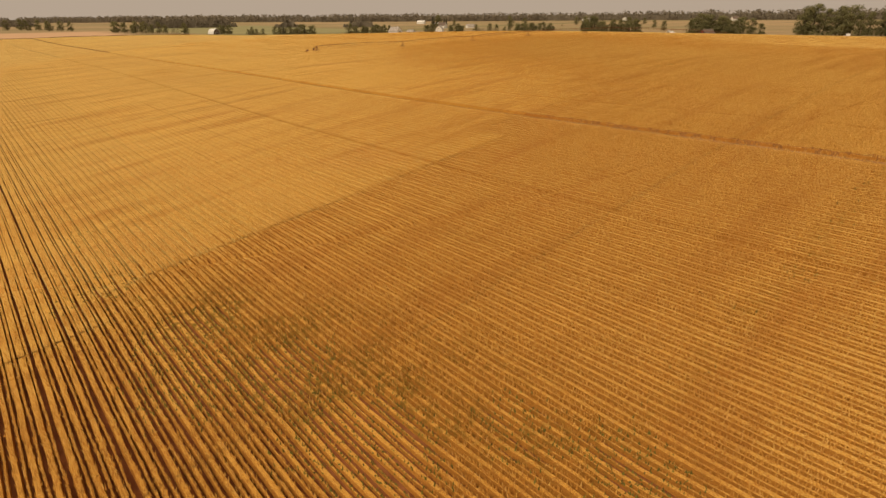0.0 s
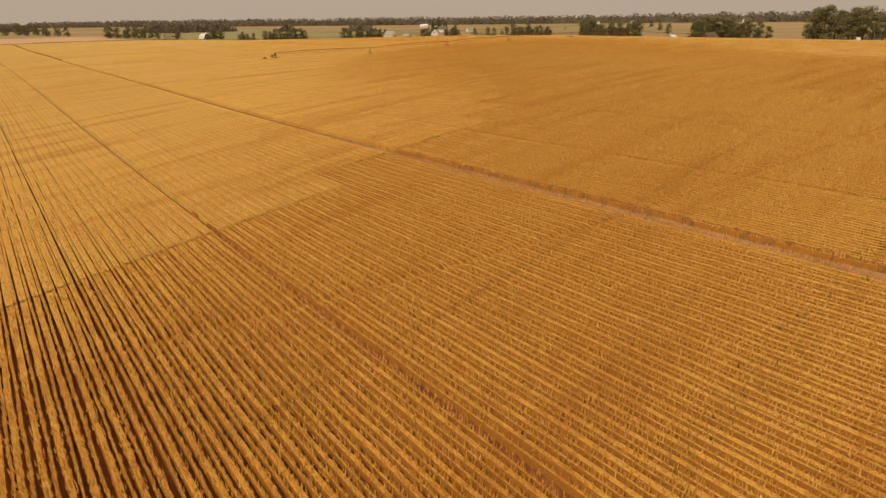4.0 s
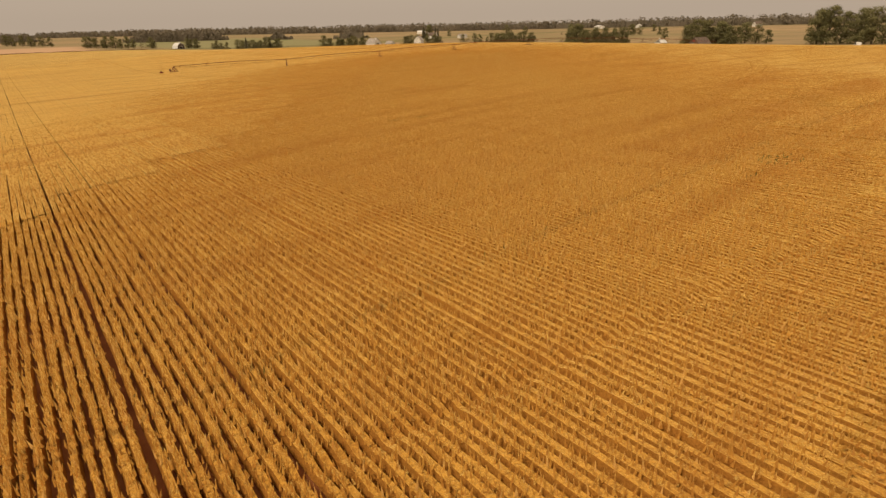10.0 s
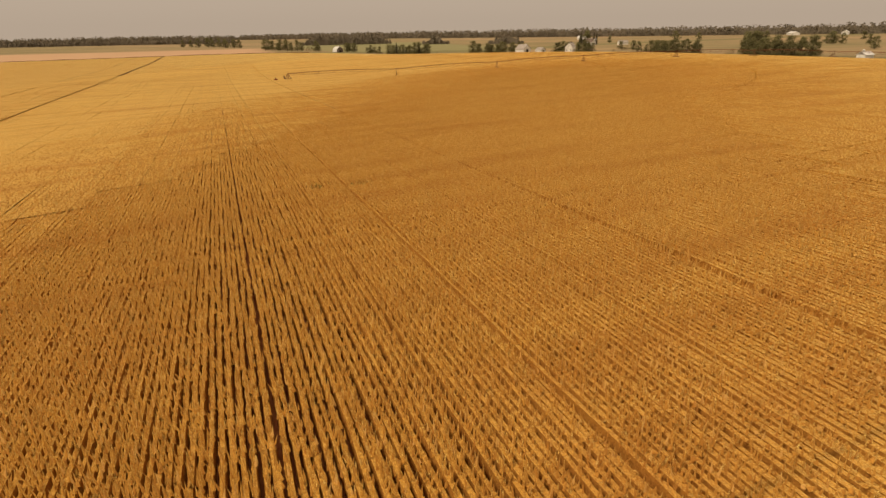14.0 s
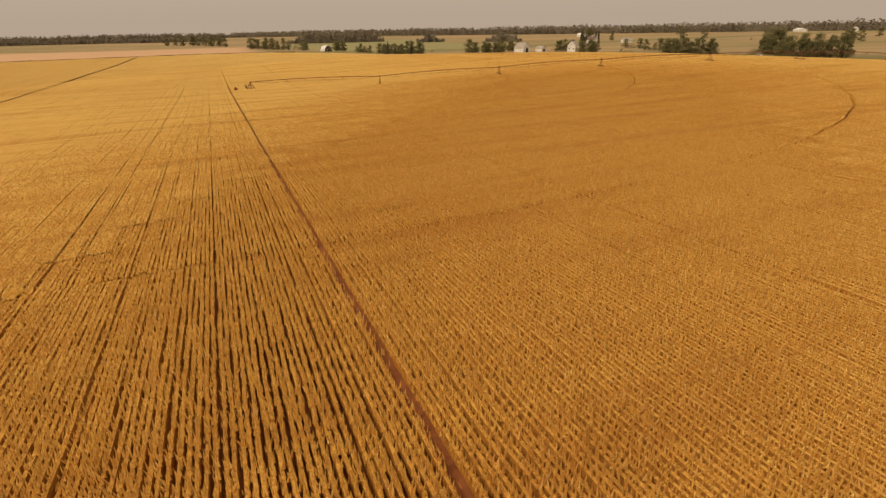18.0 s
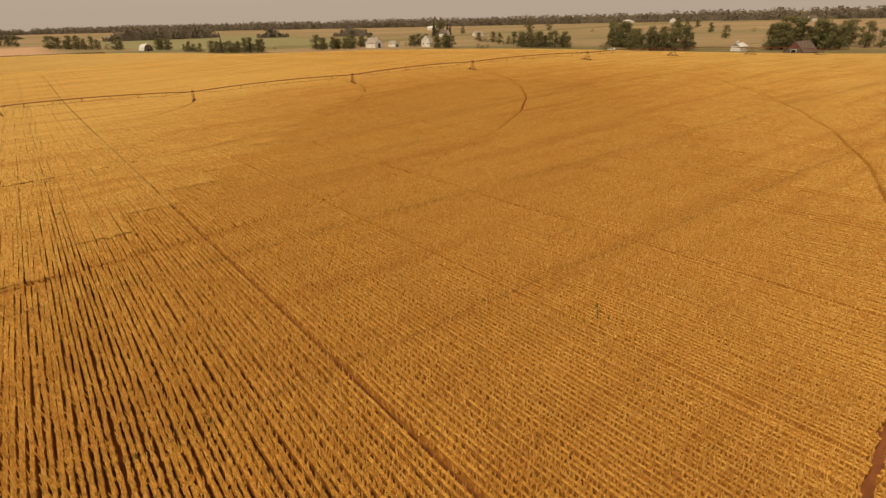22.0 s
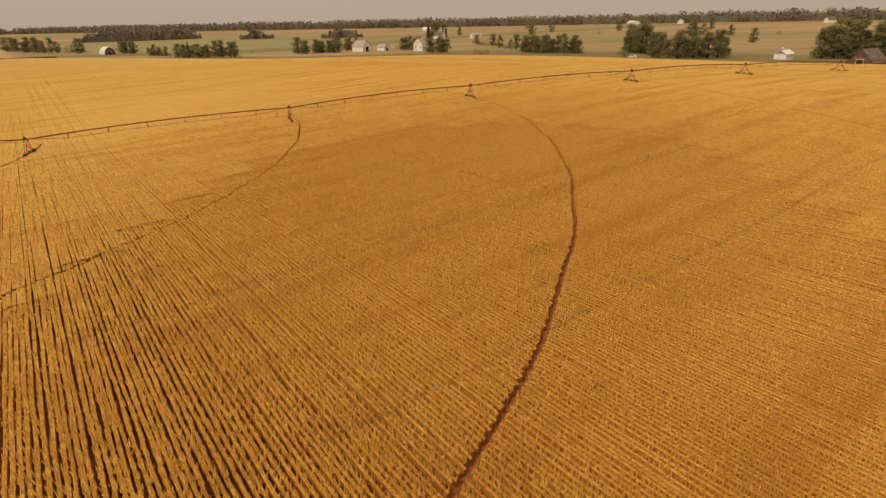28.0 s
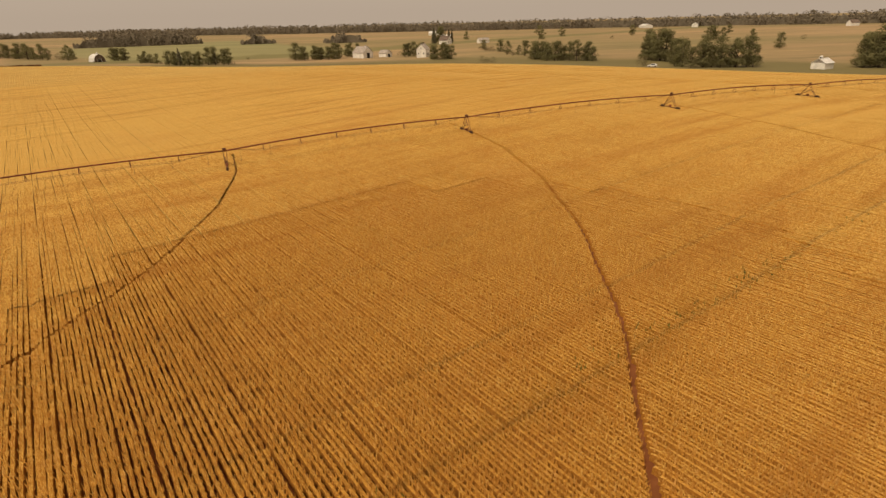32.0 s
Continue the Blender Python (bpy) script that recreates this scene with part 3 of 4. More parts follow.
def stalk_wall(x, tall, lean, label):
    """The ragged wall of bare stalks where the wheat stops at the track."""
    ys = np.arange(-140, 560, 0.35)
    n = len(ys)
    top = tall * (1 + 0.1 * rng.normal(0, 1, n)) * (0.96 + 0.08 * patches(ys, ys * 0, 2.5))
    bottom_x = x + rng.normal(0, 0.025, n)
    top_x = bottom_x + lean + rng.normal(0, 0.05, n)
    g = land(bottom_x, ys)
    co = np.concatenate([np.stack([bottom_x, ys, g], -1), np.stack([top_x, ys, g + top], -1)])
    a = np.arange(n - 1)
    m = Nodes("shaded_wheat_stalks")
    p = m.place()
    fine = m.noise(m.stretch(p, 1, 1, 0.12), 14.0, 3, 0.7)
    # dark brown tones paint the wall's shaded face into its colour
    c = m.mix(m.span(fine, 0.35, 0.65), (0.19, 0.075, 0.017), (0.38, 0.18, 0.045))
    m.bump(fine, 0.8, 0.05)
    ob = mesh_from("wheat_stalks", co, np.stack([a, a + 1, a + n + 1, a + n], -1), m.done(c, 0.9))
    return tagged(ob, label, "wheat", kind="stuff")


def margin():
    """Ragged dark tufts added to draw a dark line along the wheat's north edge."""
    r = np.random.default_rng(31)
    n = 5200
    X = r.uniform(-420, 92, n)
    Y = NORTH + 0.9 + r.normal(0, 0.5, n)
    g = land(X, Y)
    h = 0.9 + 0.5 * patches(X, Y, 7.0) + r.normal(0, 0.12, n)
    turn, half = r.uniform(0, math.tau, n), r.uniform(0.25, 0.5, n)
    corner = [np.stack([X + np.cos(turn + k * math.tau / 3) * half, Y + np.sin(turn + k * math.tau / 3) * half, g], -1) for k in range(3)]
    co = np.stack(corner + [np.stack([X + r.normal(0, 0.1, n), Y, g + h], -1)], 1).reshape(-1, 3)
    a = np.arange(n)[:, None] * 4
    f = np.concatenate([a + np.array([[0, 1, 3]]), a + np.array([[1, 2, 3]]), a + np.array([[2, 0, 3]])])
    m = Nodes("dark_margin_tufts")
    rnd = m.t.nodes.new("ShaderNodeNewGeometry").outputs["Random Per Island"]
    ob = mesh_from("field_margin", co, f, m.done(m.mix(rnd, (0.10, 0.05, 0.02), (0.20, 0.10, 0.04)), 0.9))
    return tagged(ob, "ragged dark bank of tufts along the north edge of the wheat", "weeds", kind="stuff")


margin()
stalk_wall(ROAD_X + ROAD_HALF + 0.12, 0.62, 0.1, "dense wall of wheat stalks beside the farm track, browned for shade")


# ---- building blocks for things ----
def part(name, bm, material, parent=None, label="", smooth=False):
    me = bpy.data.meshes.new(name)
    bm.normal_update()
    bm.to_mesh(me)
    bm.free()
    me.materials.append(material)
    if smooth:
        me.polygons.foreach_set("use_smooth", np.full(len(me.polygons), True))
    ob = new(name, me)
    ob.parent = parent
    return tagged(ob, label)


def thing(name, m, label, category, group=""):
    ob = new(name)
    ob.empty_display_size = 0.3
    ob.matrix_basis = m
    return tagged(ob, label, category, group)


def box(bm, x0, x1, y0, y1, z0, z1, bevel=0.0):
    made = bmesh.ops.create_cube(bm, size=1)["verts"]
    for v in made:
        v.co = Vector((x0 + (v.co.x + 0.5) * (x1 - x0), y0 + (v.co.y + 0.5) * (y1 - y0), z0 + (v.co.z + 0.5) * (z1 - z0)))
    if bevel:
        edges = list({e for v in made for e in v.link_edges})
        bmesh.ops.bevel(bm, geom=edges, offset=bevel, segments=1, affect="EDGES")
    return bm


def boxed(*a, **k):
    return box(bmesh.new(), *a, **k)


def tube(bm, a, b, r, r2=None, sides=6):
    """A round bar from a to b, closed at its ends."""
    a, b = Vector(a), Vector(b)
    q = (b - a).to_track_quat("Z", "Y").to_matrix().to_4x4()
    m = Matrix.Translation((a + b) / 2) @ q
    bmesh.ops.create_cone(bm, cap_ends=True, segments=sides, radius1=r, radius2=r if r2 is None else r2, depth=(b - a).length, matrix=m)
    return bm


def tubed(*a, **k):
    return tube(bmesh.new(), *a, **k)


def prism(profile, y0, y1):
    """A closed solid: the outline in x and z, drawn out along y."""
    bm = bmesh.new()
    ends = [[bm.verts.new((x, y, z)) for x, z in profile] for y in (y0, y1)]
    bm.faces.new(ends[0])
    bm.faces.new(ends[1][::-1])
    n = len(profile)
    for i in range(n):
        bm.faces.new((ends[0][i], ends[1][i], ends[1][(i + 1) % n], ends[0][(i + 1) % n]))
    bmesh.ops.recalc_face_normals(bm, faces=bm.faces)
    return bm


def sweep(points, r, sides=8):
    """One unbroken bent bar through the points."""
    bm, rings = bmesh.new(), []
    pts = [Vector(p) for p in points]
    for i, p in enumerate(pts):
        t = (pts[min(i + 1, len(pts) - 1)] - pts[max(i - 1, 0)]).normalized()
        u = t.cross(Vector((0, 0, 1))).normalized()
        v = u.cross(t)
        rings.append([bm.verts.new(p + (u * math.cos(a) + v * math.sin(a)) * r) for a in (k * math.tau / sides for k in range(sides))])
    for a, c in zip(rings, rings[1:]):
        for k in range(sides):
            bm.faces.new((a[k], a[(k + 1) % sides], c[(k + 1) % sides], c[k]))
    bm.faces.new(rings[0][::-1])
    bm.faces.new(rings[-1])
    bmesh.ops.recalc_face_normals(bm, faces=bm.faces)
    return bm


GALV = plain("weathered_galvanised_steel", (0.18, 0.078, 0.042), 0.75, 0.08, 1.5, 0.4)
PIPE = plain("rust_stained_steel_pipe", (0.20, 0.058, 0.024), 0.8, 0.0, 0.8, 0.4)
RUBBER = plain("dusty_black_tyre_rubber", (0.065, 0.032, 0.02), 0.9, 0.0, 3.0, 0.3)
HOSE = plain("dusty_rubber_drop_hose", (0.17, 0.10, 0.06), 0.8)
CONCRETE = plain("stained_concrete", (0.26, 0.20, 0.15), 0.9, 0.0, 1.0, 0.35)
WHITE = plain("chalky_white_painted_boards", (0.74, 0.70, 0.62), 0.75, 0.0, 0.5, 0.16)
GREYROOF = plain("weathered_grey_roof_shingles", (0.36, 0.31, 0.26), 0.85, 0.0, 0.6, 0.3)
TINROOF = plain("pale_sheet_metal_roof", (0.70, 0.67, 0.61), 0.45, 0.3, 0.6, 0.15)
BROWNROOF = plain("brown_weathered_shingles", (0.16, 0.115, 0.085), 0.9, 0.0, 0.6, 0.35)
REDWOOD = plain("faded_red_barn_boards", (0.30, 0.07, 0.045), 0.85, 0.0, 0.6, 0.3)
# near-black panel colour stands in for the unlit inside of openings
DARK = plain("opening_shade_panel", (0.03, 0.024, 0.02), 0.95)
GLASS = plain("dark_window_glass", (0.04, 0.045, 0.05), 0.12, 0.0, 0.4, 0.2, 0.0)
CARWHITE = plain("white_car_paint", (0.72, 0.71, 0.69), 0.3, 0.0, 1.0, 0.06, 0.0)
BARK = plain("grey_brown_bark", (0.10, 0.07, 0.048), 0.95, 0.0, 2.5, 0.4)


def leaves(name, lo, hi):
    n = Nodes(name)
    p = n.place()
    rnd = n.t.nodes.new("ShaderNodeNewGeometry").outputs["Random Per Island"]
    own = n.t.nodes.new("ShaderNodeObjectInfo").outputs["Random"]
    c = n.mix(rnd, lo, hi)
    c = n.mix(n.span(own, 0.0, 1.0, 0.0, 0.45), c, tuple(0.6 * a + 0.4 * b for a, b in zip(lo, (0.13, 0.10, 0.055))))
    c = n.mix(n.span(n.noise(p, 0.35, 3), 0.35, 0.7, 0.25, 0.0), c, tuple(0.6 * a for a in lo))
    n.b.inputs["Specular IOR Level"].default_value = 0.15
    n.let_through(c, 0.35)
    return n.done(c, 0.85)


# leaf tones lightened, with haze put into the colour
LEAF = leaves("hazed_olive_leaves", (0.165, 0.152, 0.062), (0.235, 0.21, 0.09))
NEEDLE = leaves("dark_needles", (0.085, 0.075, 0.042), (0.135, 0.118, 0.065))
SCRUB = leaves("brown_green_scrub", (0.13, 0.105, 0.05), (0.20, 0.165, 0.075))


def woodland():
    n = Nodes("haze_tinted_woodland")
    p = n.place()
    # smoke haze is mixed into the woodland's own colour
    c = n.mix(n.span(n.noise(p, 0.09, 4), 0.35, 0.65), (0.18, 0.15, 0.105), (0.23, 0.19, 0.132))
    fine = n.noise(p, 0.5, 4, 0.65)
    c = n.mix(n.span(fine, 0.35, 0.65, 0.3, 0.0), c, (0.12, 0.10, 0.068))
    n.let_through(c, 0.35)
    n.b.inputs["Specular IOR Level"].default_value = 0.1
    return n.done(c, 0.9)


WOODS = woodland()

# ---- the wheeled irrigation arm ----
ARM = thing("irrigation_machine", pose(0, 0, 0), "rust-brown centre-pivot irrigation arm on wheeled towers across the wheat", "irrigation machine")
TOWERS = [(60.4, 204.4), (100.2, 193.8), (135.6, 184.4), (173.5, 172.6), (206.5, 163.0), (246.0, 155.6), (287.0, 147.0)]
ARM_END = (304.0, 143.4)
PIPE_UP = 2.85


def pivot_post():
    x, y = PIVOT
    g = soil(x, y)
    base = part("foundation_slab", boxed(x - 2.3, x + 2.3, y - 2.3, y + 2.3, g - 0.3, g + 0.14, bevel=0.03), CONCRETE, ARM, "stained concrete slab")
    for sx in (-1, 1):
        for sy in (-1, 1):
            part("pivot_leg", tubed((x + sx * 1.55, y + sy * 1.55, g + 0.1), (x + sx * 0.3, y + sy * 0.3, g + PIPE_UP - 0.3), 0.075), GALV, ARM)
    for k in (0.35, 0.7):
        h, w = g + 0.1 + k * (PIPE_UP - 0.4), 1.55 - k * 1.25
        bm = bmesh.new()
        for a, b in (((-1, -1), (1, -1)), ((1, -1), (1, 1)), ((1, 1), (-1, 1)), ((-1, 1), (-1, -1))):
            tube(bm, (x + a[0] * w, y + a[1] * w, h), (x + b[0] * w, y + b[1] * w, h), 0.04)
        part("leg_brace", bm, GALV, ARM)
    part("riser_pipe", tubed((x, y, g), (x, y, g + PIPE_UP + 0.15), 0.13, sides=10), PIPE, ARM)
    part("swivel_collar", tubed((x, y, g + PIPE_UP - 0.25), (x, y, g + PIPE_UP + 0.05), 0.24, sides=12), GALV, ARM)
    panel = part("control_panel", boxed(x - 1.75, x - 1.35, y - 0.5, y + 0.5, g + 1.0, g + 2.1, bevel=0.03), GALV, ARM, "grey control cabinet")
    part("panel_door", boxed(x - 1.78, x - 1.75, y - 0.44, y + 0.44, g + 1.06, g + 2.04), GALV, panel)
    part("supply_pipe", tubed((x - 4.5, y + 0.6, g + 0.45), (x, y, g + 0.45), 0.14, sides=8), PIPE, ARM)
    pump = part("pump_unit", boxed(x - 5.6, x - 4.2, y, y + 1.2, g, g + 1.0, bevel=0.08), PIPE, ARM, "dark rusty pump housing")
    part("pump_cap", tubed((x - 4.9, y + 0.6, g + 1.0), (x - 4.9, y + 0.6, g + 1.45), 0.26, 0.2, sides=10), GALV, pump)


def wheel(bm, c, along, r=0.54, w=0.30):
    """A lugged farm tyre whose axle is square to the direction of travel."""
    axle = Vector((-along.y, along.x, 0))
    tube(bm, c - axle * w / 2, c + axle * w / 2, r, sides=16)
    for i in range(12):
        a = i * math.tau / 12
        out = along * math.cos(a) + Vector((0, 0, math.sin(a)))
        tube(bm, c + out * r - axle * w * 0.48, c + out * r + axle * w * 0.48, 0.05, sides=4)
    return bm


def drive_tower(p, radial):
    """Two legs each way down to a base beam with a wheel at each end."""
    along = Vector((-radial.y, radial.x, 0))
    g = soil(*p)
    c = Vector((p[0], p[1], g))
    top = c + Vector((0, 0, PIPE_UP))
    beam0, beam1 = c - along * 1.95 + Vector((0, 0, 0.75)), c + along * 1.95 + Vector((0, 0, 0.75))
    tower = part("tower_beam", tubed(beam0, beam1, 0.065), GALV, ARM)
    for s, foot in ((-1, beam0), (1, beam1)):
        for k in (-1, 1):
            part("tower_leg", tubed(top + radial * 0.22 * k, foot + radial * 0.12 * k - along * 0.35 * s, 0.042), GALV, tower)
        hub = c + along * 2.0 * s + Vector((0, 0, 0.42))
        part("wheel", wheel(bmesh.new(), hub, along), RUBBER, tower, "dusty black lugged tyre")
        part("wheel_hub", tubed(hub - radial * 0.22, hub + radial * 0.22, 0.24, sides=10), GALV, tower)
    part("cross_brace", tube(tubed(c + along * 1.0 + Vector((0, 0, 1.75)), c - along * 1.0 + Vector((0, 0, 1.75)), 0.04), c + along * 1.75 + Vector((0, 0, 0.8)), top - along * 0.5 - Vector((0, 0, 0.9)), 0.035), GALV, tower)
    part("gear_motor", boxed(p[0] - 0.18, p[0] + 0.18, p[1] - 0.18, p[1] + 0.18, g + 0.78, g + 1.08, bevel=0.04), PIPE, tower)
    part("tower_box", boxed(p[0] - 0.2, p[0] + 0.2, p[1] - 0.2, p[1] + 0.2, g + PIPE_UP + 0.1, g + PIPE_UP + 0.42, bevel=0.03), GALV, tower, "small grey switch box")


def span(p, q, drops, trussed=True):
    """One bowed length of pipe with struts and truss rods under it and hoses hanging from it."""
    a, b = Vector((*p, soil(*p) + PIPE_UP)), Vector((*q, soil(*q) + PIPE_UP))
    d = b - a
    flat = Vector((d.x, d.y, 0)).normalized()
    side = Vector((-flat.y, flat.x, 0))
    n = 10
    rise = 0.5 if trussed else 0.1
    at = lambda s: a + d * s + Vector((0, 0, rise * 4 * s * (1 - s)))
    pipe = part("span_pipe", sweep([at(i / n) for i in range(n + 1)], 0.1), PIPE, ARM, "rust-stained water pipe", True)
    if trussed:
        knots = [at(i / 7) for i in range(1, 7)]
        low = [k + Vector((0, 0, -0.8)) for k in knots]
        for s in (-1, 1):
            part("truss_rod", sweep([at(0.02)] + [k + side * 0.42 * s for k in low] + [at(0.98)], 0.017, 4), GALV, pipe)
        for k, l in zip(knots, low):
            bm = tubed(k, l + side * 0.42, 0.045, sides=4)
            tube(bm, k, l - side * 0.42, 0.045, sides=4)
            tube(bm, l + side * 0.42, l - side * 0.42, 0.025, sides=4)
            part("truss_strut", bm, GALV, pipe)
    for i in range(drops):
        k = at((i + 0.5) / drops)
        s = 1 if i % 2 else -1
        bm = tubed(k + Vector((0, 0, 0.1)), k + side * 0.16 * s + Vector((0, 0, 0.16)), 0.02, sides=4)
        foot = k + side * 0.22 * s
        tube(bm, k + side * 0.16 * s + Vector((0, 0, 0.16)), (foot.x, foot.y, k.z - 1.55), 0.014, sides=4)
        tube(bm, (foot.x, foot.y, k.z - 1.7), (foot.x, foot.y, k.z - 1.53), 0.05, 0.03, sides=6)
        part("drop_hose", bm, HOSE, pipe)


pivot_post()
stops = [PIVOT, *TOWERS]
for i, (p, q) in enumerate(zip(stops, stops[1:])):
    span(p, q, 9)
    nxt = stops[i + 2] if i + 2 < len(stops) else ARM_END
    drive_tower(q, Vector((nxt[0] - p[0], nxt[1] - p[1], 0)).normalized())
span(TOWERS[-1], ARM_END, 5, False)


# ---- farm buildings ----
def window(parent, x, y, z, w, h, turn):
    """A framed sash on a wall that faces -y (turn 0) or +x (turn 90)."""
    ob = part("window", boxed(-w / 2, w / 2, -0.03, 0.03, 0, h), GLASS, parent)
    ob.matrix_basis = pose(x, y, z, 0, 0, turn)
    bm = bmesh.new()
    for a in ((-w / 2 - 0.08, -w / 2, 0, h), (w / 2, w / 2 + 0.08, 0, h), (-w / 2 - 0.08, w / 2 + 0.08, h, h + 0.1), (-w / 2 - 0.12, w / 2 + 0.12, -0.1, 0), (-w / 2, w / 2, h * 0.48, h * 0.54)):
        box(bm, a[0], a[1], -0.06, 0.02, a[2], a[3])
    part("window_frame", bm, WHITE, ob)


def gable_house(name, m, w, l, eave, ridge, wallm, roofm, label, category, hip=0.0, cupola=0, door=None, windows=0, over=0.35, gambrel=False, doorm=DARK):
    """Walls w wide and l long under a pitched or gambrel roof that runs along y; door: width and height in the -y gable."""
    ob = thing(name, m, label, category)
    h = w / 2
    if gambrel:
        half = [(h, eave), (h * 0.93, eave + (ridge - eave) * 0.42), (h * 0.62, eave + (ridge - eave) * 0.78), (0, ridge)]
    else:
        half = [(h, eave), (0, ridge)]
    outline = [(-h, -0.4), (h, -0.4)] + half + [(-x, z) for x, z in half[-2::-1]]
    part("wall", prism(outline, -l / 2, l / 2), wallm, ob)
    for s in (-1, 1):
        tops = [(half[0][0] + over, eave - over * (ridge - eave) / h * (0.3 if gambrel else 1))] + half[1:]
        skin = [(x * s, z + 0.03) for x, z in tops] + [(x * s, z + 0.2) for x, z in tops[::-1]]
        part("roof", prism(skin, -l / 2 - over, l / 2 + over), roofm, ob)
        if gambrel:
            part("eave_trim", boxed(min(s * (h + over), s * (h + over - 0.12)), max(s * (h + over), s * (h + over - 0.12)), -l / 2, l / 2, eave - 0.25, eave - 0.1), WHITE, ob)
    part("ridge_cap", boxed(-0.16, 0.16, -l / 2 - over, l / 2 + over, ridge + 0.14, ridge + 0.26), roofm, ob)
    if door:
        dw, dh = door
        d = part("door", boxed(-dw / 2, dw / 2, -l / 2 - 0.05, -l / 2 + 0.02, 0, dh), doorm, ob, "dark panel painted as the shade in a doorway" if doorm is DARK else "")
        part("door_frame", box(box(boxed(-dw / 2 - 0.18, -dw / 2, -l / 2 - 0.09, -l / 2, 0, dh + 0.18), dw / 2, dw / 2 + 0.18, -l / 2 - 0.09, -l / 2, 0, dh + 0.18), -dw / 2, dw / 2, -l / 2 - 0.09, -l / 2, dh, dh + 0.18), WHITE, d)
    for i in range(windows):
        y = -l / 2 + l * (i + 0.5) / windows
        window(ob, h + 0.03, y, eave * 0.38, 0.9, 1.2, 90)
    if windows:
        for x in (-w * 0.27, w * 0.27):
            window(ob, x, -l / 2 - 0.03, eave * 0.38, 0.9, 1.3, 0)
        window(ob, 0, -l / 2 - 0.03, eave + 0.2, 0.8, 1.1, 0)
    for i in range(cupola):
        y = -l / 2 + l * (i + 0.5) / cupola if cupola > 1 else -l * 0.3
        c = part("cupola", boxed(-0.5, 0.5, y - 0.5, y + 0.5, ridge - 0.3, ridge + 0.8), WHITE, ob)
        cap = bmesh.new()
        bmesh.ops.create_cone(cap, cap_ends=True, segments=4, radius1=0.9, radius2=0.05, depth=0.6, matrix=Matrix.Translation((0, y, ridge + 1.1)) @ Matrix.Rotation(math.pi / 4, 4, "Z"))
        part("cupola_roof", cap, roofm, c)
        for s in (-1, 1):
            part("louvre", boxed(-0.3, 0.3, y + s * 0.52 - 0.03, y + s * 0.52 + 0.03, ridge + 0.1, ridge + 0.65), DARK, c)
    return ob


def on(x, y, turn, dz=0.0):
    return pose(x, y, soil(x, y) + dz, 0, 0, turn)


gable_house("barn", on(131, 665, 16, -0.8), 8.4, 10, 1.4, 6.9, BROWNROOF, TINROOF, "pale gambrel-roofed barn with a dark gable beside trees", "barn", cupola=1, door=(3.0, 3.2), gambrel=True)
gable_house("barn", on(322, 562, 10), 10.5, 15, 4.4, 9.2, WHITE, GREYROOF, "big white barn with a grey shingle roof and cupola", "barn", cupola=1, door=(3.2, 4.2))
gable_house("shed", on(337, 549, 10), 6.5, 10, 3.2, 5.6, WHITE, GREYROOF, "small white shed with an open doorway in a farmyard", "shed", door=(2.4, 2.6))
house = gable_house("farmhouse", on(347, 505, -55), 8, 10, 6.2, 10.2, WHITE, GREYROOF, "two-storey white farmhouse with a grey roof among trees", "house", windows=3)
part("chimney", boxed(-0.4, 0.4, 1.0, 1.8, 8.8, 11.4), BROWNROOF, house)
part("porch_roof", prism([(4.0, 2.9), (6.0, 2.4), (6.0, 2.55), (4.0, 3.1)], -3.5, 3.5), GREYROOF, house)
for yy in (-3.3, 0.0, 3.3):
    part("porch_post", boxed(5.75, 5.9, yy - 0.08, yy + 0.08, 0, 2.45), WHITE, house)
shed = gable_house("white_shed", on(377, 224, -100), 6.4, 6.4, 2.7, 4.6, WHITE, TINROOF, "bright white gabled shed with a small cupola at the field edge", "shed", cupola=1, door=None)
part("gable_panel", prism([(-2.4, 2.85), (2.4, 2.85), (0, 4.25)], -3.28, -3.21), GREYROOF, shed, "grey boarded gable")
part("sliding_door", boxed(-1.5, 1.5, -3.29, -3.2, 0, 2.5), WHITE, shed)
redbarn = gable_house("old_barn", on(357, 182, -95), 10, 14, 1.2, 6.4, BROWNROOF, BROWNROOF, "old weathered barn under a broad brown shingle roof", "barn", door=(2.5, 2.4))
part("loft_door", boxed(-0.8, 0.8, -7.12, -7.02, 3.7, 5.0), REDWOOD, redbarn, "faded red loft hatch")
far = gable_house("long_barn", on(985, 738, 140), 13, 40, 3.2, 6.0, WHITE, TINROOF, "long pale barn far off in front of the woods", "barn", windows=0)
gable_house("farmhouse", on(470, 640, 20), 9, 11, 4.0, 8.2, WHITE, BROWNROOF, "distant white farmhouse with a brown roof under trees", "house", windows=2)
gable_house("shed", on(500, 610, 75), 7, 12, 3.0, 5.2, WHITE, GREYROOF, "distant grey-roofed shed beside dark trees", "shed", door=(2.4, 2.4))
gable_house("long_barn", on(1010, 660, 120), 10, 26, 4.0, 7.0, WHITE, TINROOF, "low pale shed far off before the woods", "barn")
gable_house("farmhouse", on(1010, 430, 60), 9, 12, 4.2, 8.0, WHITE, BROWNROOF, "far white farmhouse before the dark woods", "house", windows=2)
gable_house("shed", on(640, 900, 30), 8, 16, 3.6, 6.2, WHITE, TINROOF, "small pale shed far across the pasture", "shed")
gable_house("shed", on(560, 760, 65), 6, 14, 3.0, 5.0, WHITE, TINROOF, "low white shed in a tan pasture", "shed")


